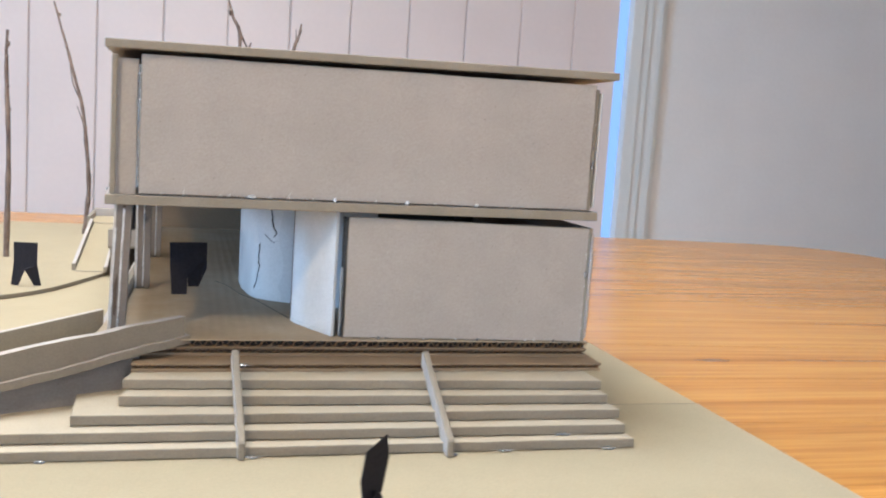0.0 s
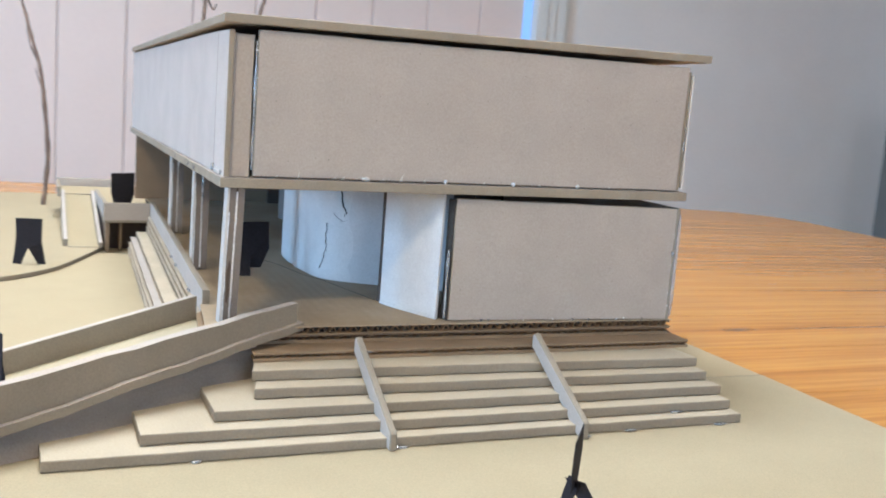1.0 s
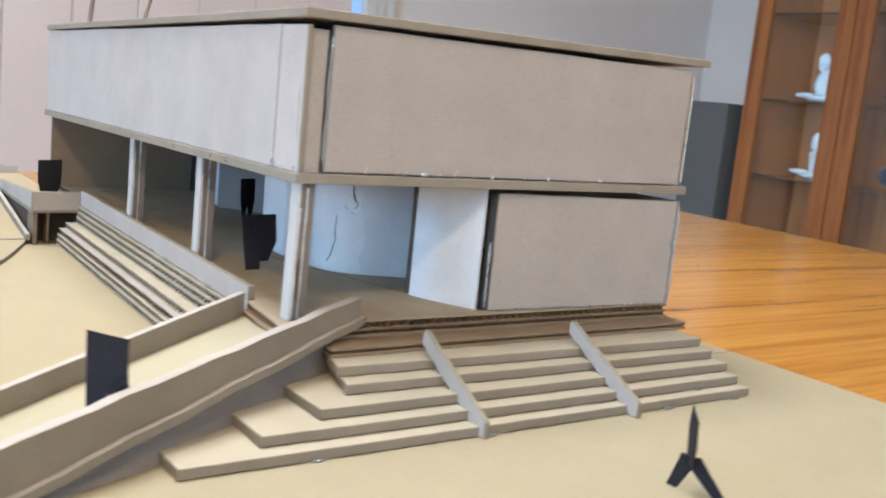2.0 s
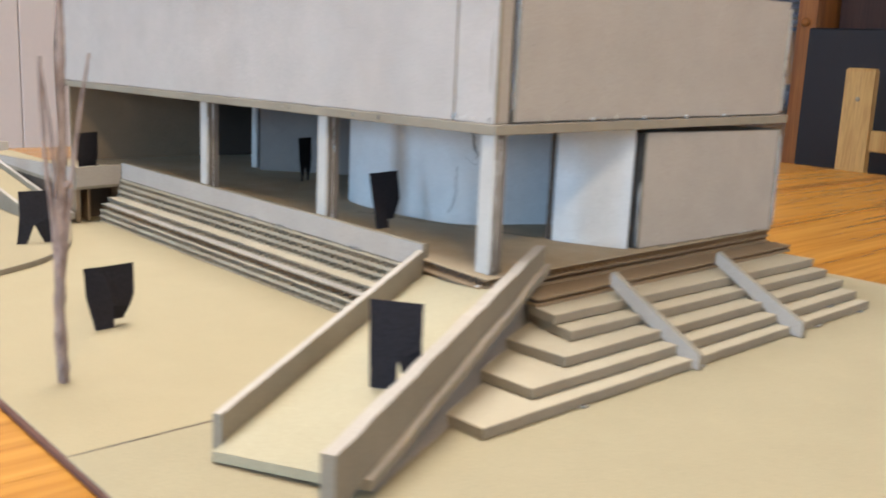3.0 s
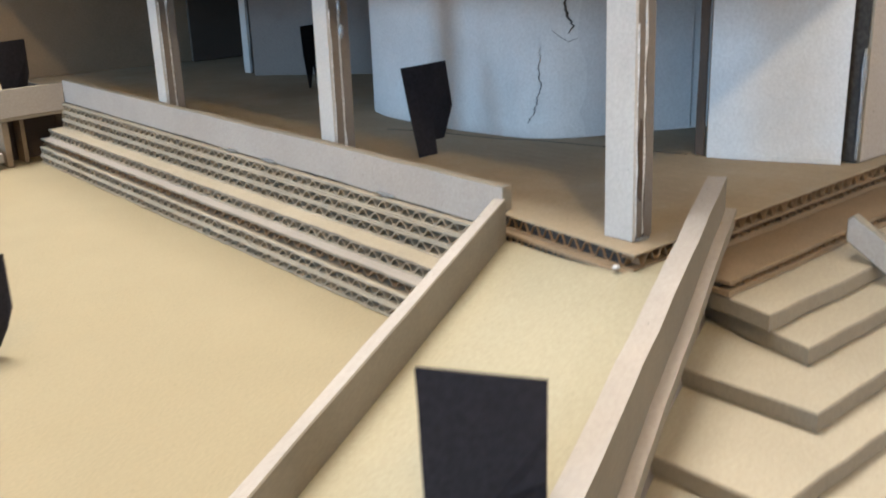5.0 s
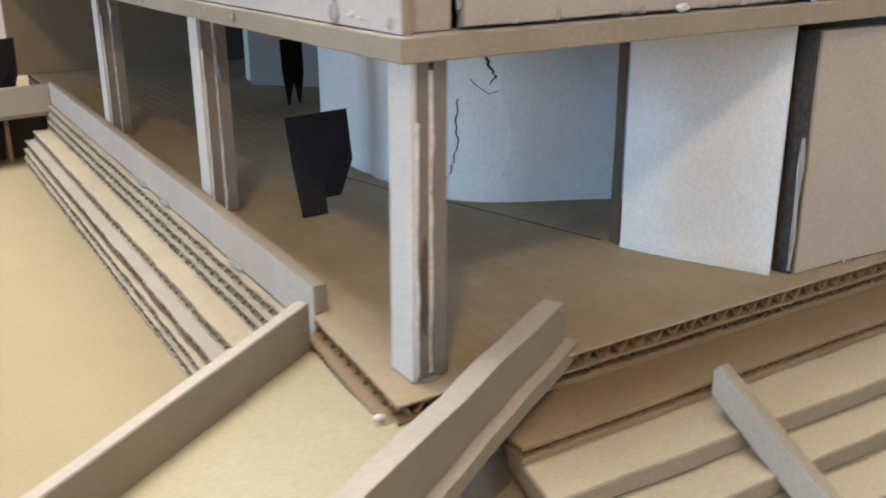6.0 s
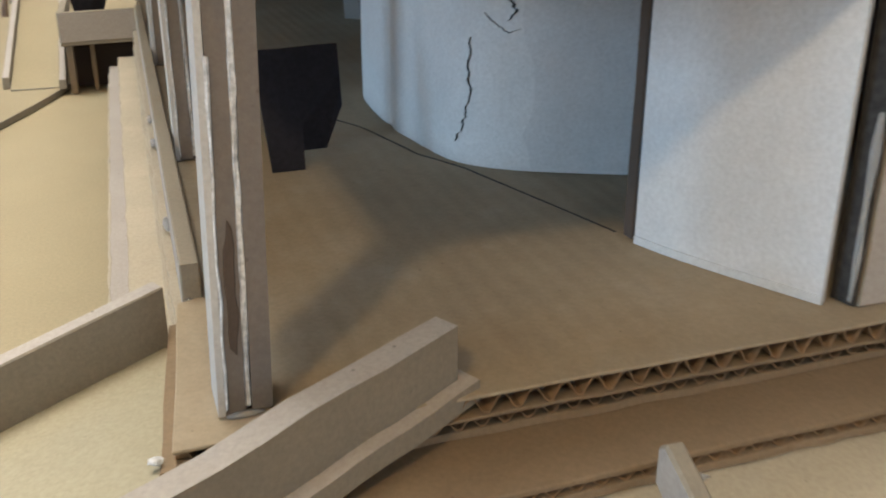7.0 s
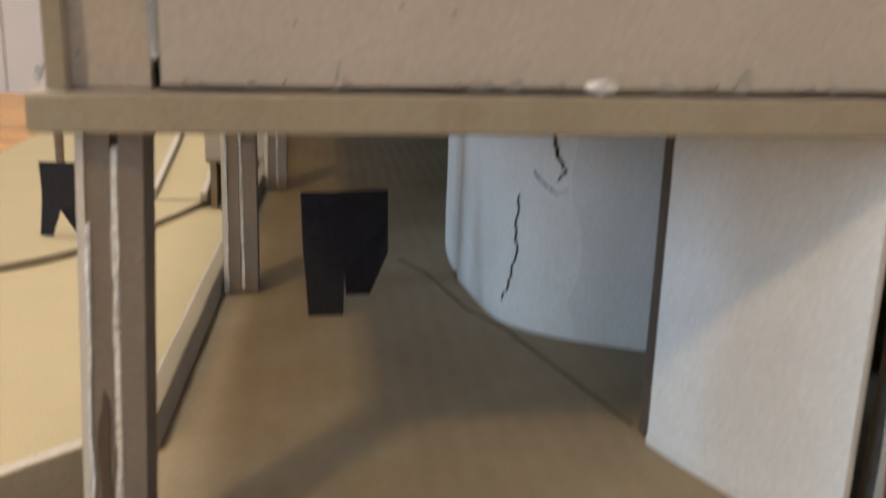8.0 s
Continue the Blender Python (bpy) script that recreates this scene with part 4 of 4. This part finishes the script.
# ---- twig trees ----
def twig(points, r0, r1, mat, label, shoots, knobs=10):
    at = points[0]
    tree = thing("twig_tree", at, label, "model tree", "twig trees on the model")
    path = smooth_path(points, 7)
    n = len(path)
    radii = []
    for i in range(n):
        k = 1 + 0.22 * (rng.random() < knobs / n)
        radii.append((r0 + (r1 - r0) * i / (n - 1)) * k)
    path = [p + Vector((rng.uniform(-1, 1), rng.uniform(-1, 1), 0)) * 0.0002 if i else p for i, p in enumerate(path)]
    part("trunk", tube(path, radii, None, 9, 0.05), mat, tree)
    for f, pts, ra, rb in shoots:
        root = path[int(f * (n - 1))]
        sp = smooth_path([root] + [Vector(p) for p in pts], 6)
        part("branch", tube(sp, [ra + (rb - ra) * i / (len(sp) - 1) for i in range(len(sp))], None, 7, 0.15), mat, tree)
    for i in range(knobs // 2):
        p = path[rng.randrange(2, n - 2)]
        part("bud", blob(p + Vector((rng.uniform(-1, 1), rng.uniform(-1, 1), 0)) * r0 * 0.7, r0 * 0.72, r0 * 0.72, r0 * 0.95, None, 0.3, 1), mat, tree)
    return tree


twig([(-0.1945, 0.0840, 0.0000), (-0.1955, 0.0835, 0.0360), (-0.1935, 0.0835, 0.0740), (-0.1915, 0.0835, 0.1205), (-0.1910, 0.0835, 0.1615), (-0.1900, 0.0850, 0.2215)], 0.0026, 0.0014, BARK_PALE,
     "pale branching twig standing as a tree on the base",
     ((0.15, [(-0.1965, 0.0845, 0.075), (-0.1990, 0.0850, 0.105), (-0.2000, 0.0850, 0.150)], 0.0017, 0.0008),
      (0.20, [(-0.1905, 0.0820, 0.080), (-0.1870, 0.0810, 0.110), (-0.1800, 0.0800, 0.152)], 0.0016, 0.0006),
      (0.30, [(-0.1965, 0.0820, 0.105), (-0.2010, 0.0815, 0.147)], 0.0013, 0.0005)))
twig([(-0.2000, 0.2520, 0.0), (-0.2025, 0.2520, 0.050), (-0.2030, 0.2510, 0.100), (-0.2080, 0.2500, 0.160), (-0.2090, 0.2490, 0.250)], 0.0024, 0.0012, BARK,
     "slender knobbly brown twig standing as a tree", ((0.62, [(-0.2120, 0.2500, 0.185)], 0.0009, 0.0005),))
twig([(-0.0865, 0.7850, 0.0042), (-0.0820, 0.7850, 0.0650), (-0.0860, 0.7850, 0.1220), (-0.0920, 0.7850, 0.1720), (-0.1010, 0.7850, 0.2060), (-0.1120, 0.7850, 0.2470), (-0.1200, 0.7850, 0.2730), (-0.1280, 0.7850, 0.3030)], 0.0030, 0.0011, BARK,
     "thin leaning brown twig standing as a tree", ((0.45, [(-0.1040, 0.784, 0.2020), (-0.1090, 0.784, 0.2370)], 0.0010, 0.0005), (0.35, [(-0.0980, 0.784, 0.1720)], 0.0009, 0.0005)))
twig([(0.1000, 0.8200, 0.0), (0.0950, 0.8200, 0.140), (0.1080, 0.8200, 0.2720), (0.0970, 0.8200, 0.3080), (0.0910, 0.8200, 0.3300)], 0.0035, 0.0014, BARK,
     "dark bare twig rising behind the roof", ((0.62, [(0.1180, 0.82, 0.2680), (0.1230, 0.82, 0.2750)], 0.0018, 0.0010),))
twig([(0.1500, 0.8200, 0.0), (0.1550, 0.8200, 0.150), (0.1820, 0.8200, 0.2710), (0.1880, 0.8200, 0.2880), (0.1910, 0.8200, 0.3070)], 0.0030, 0.0010, BARK,
     "short dark bare twig rising behind the roof", ((0.85, [(0.1850, 0.82, 0.2860), (0.1840, 0.82, 0.2980)], 0.0010, 0.0006),))
twig([(-0.1440, 0.5600, 0.0042), (-0.1430, 0.5600, 0.120), (-0.1460, 0.5600, 0.210), (-0.1450, 0.5600, 0.247)], 0.0030, 0.0012, BARK,
     "upright brown twig near the edge of the base", ((0.8, [(-0.1425, 0.56, 0.235)], 0.0010, 0.0006),))

# ---- furniture beyond the table ----
cab = thing("display_cabinet", (3.5, 1.83, FLOOR_Z), "varnished wooden display cabinet with glazed doors", "cabinet")
CX, CY0, CY1, CD, CMID = 3.20, 1.42, 2.25, 0.42, 1.785
for nm, b in (("side_panel", (CX + 0.025, CX + CD, CY0, CY0 + 0.025, FLOOR_Z, 1.3)), ("side_panel", (CX + 0.025, CX + CD, CY1 - 0.025, CY1, FLOOR_Z, 1.3)),
              ("back_panel", (CX + CD - 0.015, CX + CD, CY0 + 0.025, CY1 - 0.025, FLOOR_Z, 1.3)), ("top", (CX - 0.02, CX + CD, CY0 - 0.02, CY1 + 0.02, 1.3, 1.34)),
              ("bottom", (CX + 0.025, CX + CD - 0.015, CY0 + 0.025, CY1 - 0.025, -0.42, -0.395)), ("drawer_front", (CX, CX + 0.025, CY0, CY1, FLOOR_Z + 0.05, -0.40))):
    part(nm, box(*b), CABINET, cab)
for y0, y1 in ((CY0, CMID - 0.003), (CMID + 0.003, CY1)):
    d = part("door", box(CX - 0.006, CX + 0.022, y0, y0 + 0.075, -0.39, 1.29, c=0.005), CABINET, cab, "glazed wooden door")
    for nm, b in (("stile", (CX - 0.006, CX + 0.022, y1 - 0.075, y1, -0.39, 1.29)), ("rail", (CX - 0.005, CX + 0.021, y0 + 0.075, y1 - 0.075, -0.39, -0.30)), ("rail", (CX - 0.005, CX + 0.021, y0 + 0.075, y1 - 0.075, 1.20, 1.29))):
        part(nm, box(*b, c=0.005), CABINET, d)
    part("pane", box(CX + 0.004, CX + 0.009, y0 + 0.075, y1 - 0.075, -0.30, 1.20, c=0.0005), GLASS, d).visible_shadow = False
for z in (-0.28, -0.015, 0.305, 0.66):
    part("glass_shelf", box(CX + 0.035, CX + CD - 0.025, CY0 + 0.028, CY1 - 0.028, z - 0.008, z, c=0.001), GLASS, cab)
part("knob", blob((CX - 0.018, CY0 + 0.038, 0.335), 0.018, 0.018, 0.018, None, 0.0), CABINET, cab)


def figurine(y, z, h, label):
    """A small porcelain ornament: a dish foot, a swelling stem and a plume."""
    x = CX + 0.16
    bm = blob((x, y, z + 0.018), 0.05, 0.075, 0.017, None, 0.1)
    blob((x, y, z + h * 0.36), 0.034, 0.042, h * 0.34, bm, 0.3)
    blob((x, y + 0.014, z + h * 0.78), 0.024, 0.028, h * 0.22, bm, 0.3)
    blob((x, y + 0.085, z + 0.03), 0.024, 0.048, 0.013, bm, 0.1)
    tagged(part("porcelain_figurine", bm, PORCELAIN), label, "figurine", "porcelain figurines in the cabinet")


figurine(1.985, 0.305, 0.21, "white porcelain figurine on the upper glass shelf")
figurine(1.960, -0.015, 0.20, "white porcelain figurine on the lower glass shelf")
for i in range(7):
    z = 0.3055 + i * 0.029
    tagged(part("glass_dish", box(CX + 0.14, CX + 0.34, 1.52, 1.70, z, z + 0.018, c=0.006), BOOKS), "dark blue glass dish in a stack behind the pane", "dish", "stacked dishes in the cabinet")
tagged(part("dark_bowl", blob((CX + 0.2, 1.60, 0.042), 0.11, 0.095, 0.057, None, 0.05), BOOKS), "dark glass bowl on the lower cabinet shelf", "bowl")

wardrobe = thing("dark_sideboard", (3.5, 0.6, FLOOR_Z), "tall dark stained wooden cupboard beside the display cabinet", "cupboard")
part("carcass", box(3.34, 3.70, -0.55, 1.395, FLOOR_Z, 1.40), DARKWOOD, wardrobe)
for y0, y1 in ((-0.545, 0.420), (0.425, 1.39)):
    d = part("door", box(3.32, 3.34, y0, y1, FLOOR_Z + 0.08, 1.39, c=0.004), DARKWOOD, wardrobe)
    part("handle", box(3.305, 3.32, y1 - 0.06, y1 - 0.045, 0.1, 0.22, c=0.003), METAL, d)
tv = thing("television", (3.1, 0.85, FLOOR_Z), "black flat television on a low stand", "television")
part("screen", box(3.08, 3.12, 0.20, 1.385, -0.34, 0.310, c=0.006), TV_BLACK, tv)
part("stand", box(2.98, 3.28, 0.25, 1.34, FLOOR_Z, -0.34, c=0.006), DARKWOOD, tv)
spk = thing("loudspeaker", (3.4, 2.45, FLOOR_Z), "tall grey fabric-covered loudspeaker by the cabinet", "loudspeaker")
part("cabinet_body", box(3.20, 3.55, 2.335, 2.555, FLOOR_Z + 0.03, 0.272, c=0.006), GREY, spk)
part("plinth", box(3.19, 3.56, 2.330, 2.560, FLOOR_Z, FLOOR_Z + 0.03, c=0.004), TV_BLACK, spk)

chair = thing("dining_chair", (2.8, 0.9, FLOOR_Z), "pale wooden dining chair with a slatted back beyond the table", "chair")
for y0 in (1.025, 0.505):
    m = Matrix(((1, 0, 0.06, 2.85), (0, 1, 0.03, y0), (0, 0, 1, 0), (0, 0, 0, 1)))
    part("back_post", prism([(0.0, 0.0), (0.032, 0.0), (0.032, 0.098), (0.0, 0.098)], FLOOR_Z, 0.172, m, None, 9, 0, 0.008), CHAIR, chair)
    part("peg", blob((2.852, y0 + 0.05, 0.07), 0.005, 0.008, 0.008, None, 0.0), CUT, chair, "pale wooden peg")
for z0, z1 in ((-0.10, -0.03), (-0.26, -0.20)):
    part("back_rail", box(2.858, 2.878, 0.604, 1.020, z0, z1, c=0.004), CHAIR, chair)
part("seat", box(2.44, 2.84, 0.58, 1.16, FLOOR_Z + 0.43, FLOOR_Z + 0.46, c=0.006), CHAIR, chair)
for y0 in (0.60, 1.08):
    part("leg", box(2.46, 2.50, y0, y0 + 0.04, FLOOR_Z, FLOOR_Z + 0.43, c=0.004), CHAIR, chair)

lamp = thing("floor_lamp", (-0.675, -0.86, FLOOR_Z), "slim metal floor lamp with a warm bulb", "lamp")
part("base", tube([(-0.675, -0.95, FLOOR_Z), (-0.675, -0.95, FLOOR_Z + 0.02)], (0.14, 0.13), None, 24), METAL, lamp)
part("pole", tube([(-0.675, -0.95, FLOOR_Z + 0.02), (-0.675, -0.95, 1.0), (-0.675, -0.95, 1.18), (-0.675, -0.90, 1.22), (-0.675, -0.86, 1.21)], (0.01, 0.01, 0.01, 0.01, 0.01), None, 10), METAL, lamp)
part("socket", tube([(-0.675, -0.86, 1.21), (-0.675, -0.86, 1.145)], (0.02, 0.03), None, 14), METAL, lamp)
# unseen housing added for the overhead fill
pend = thing("ceiling_lamp", (-0.05, 0.40, CEIL_Z), "unseen square white ceiling lamp added above the table", "lamp")
part("housing", box(-0.41, 0.31, 0.04, 0.76, 1.575, CEIL_Z, c=0.004), TRIM, pend)
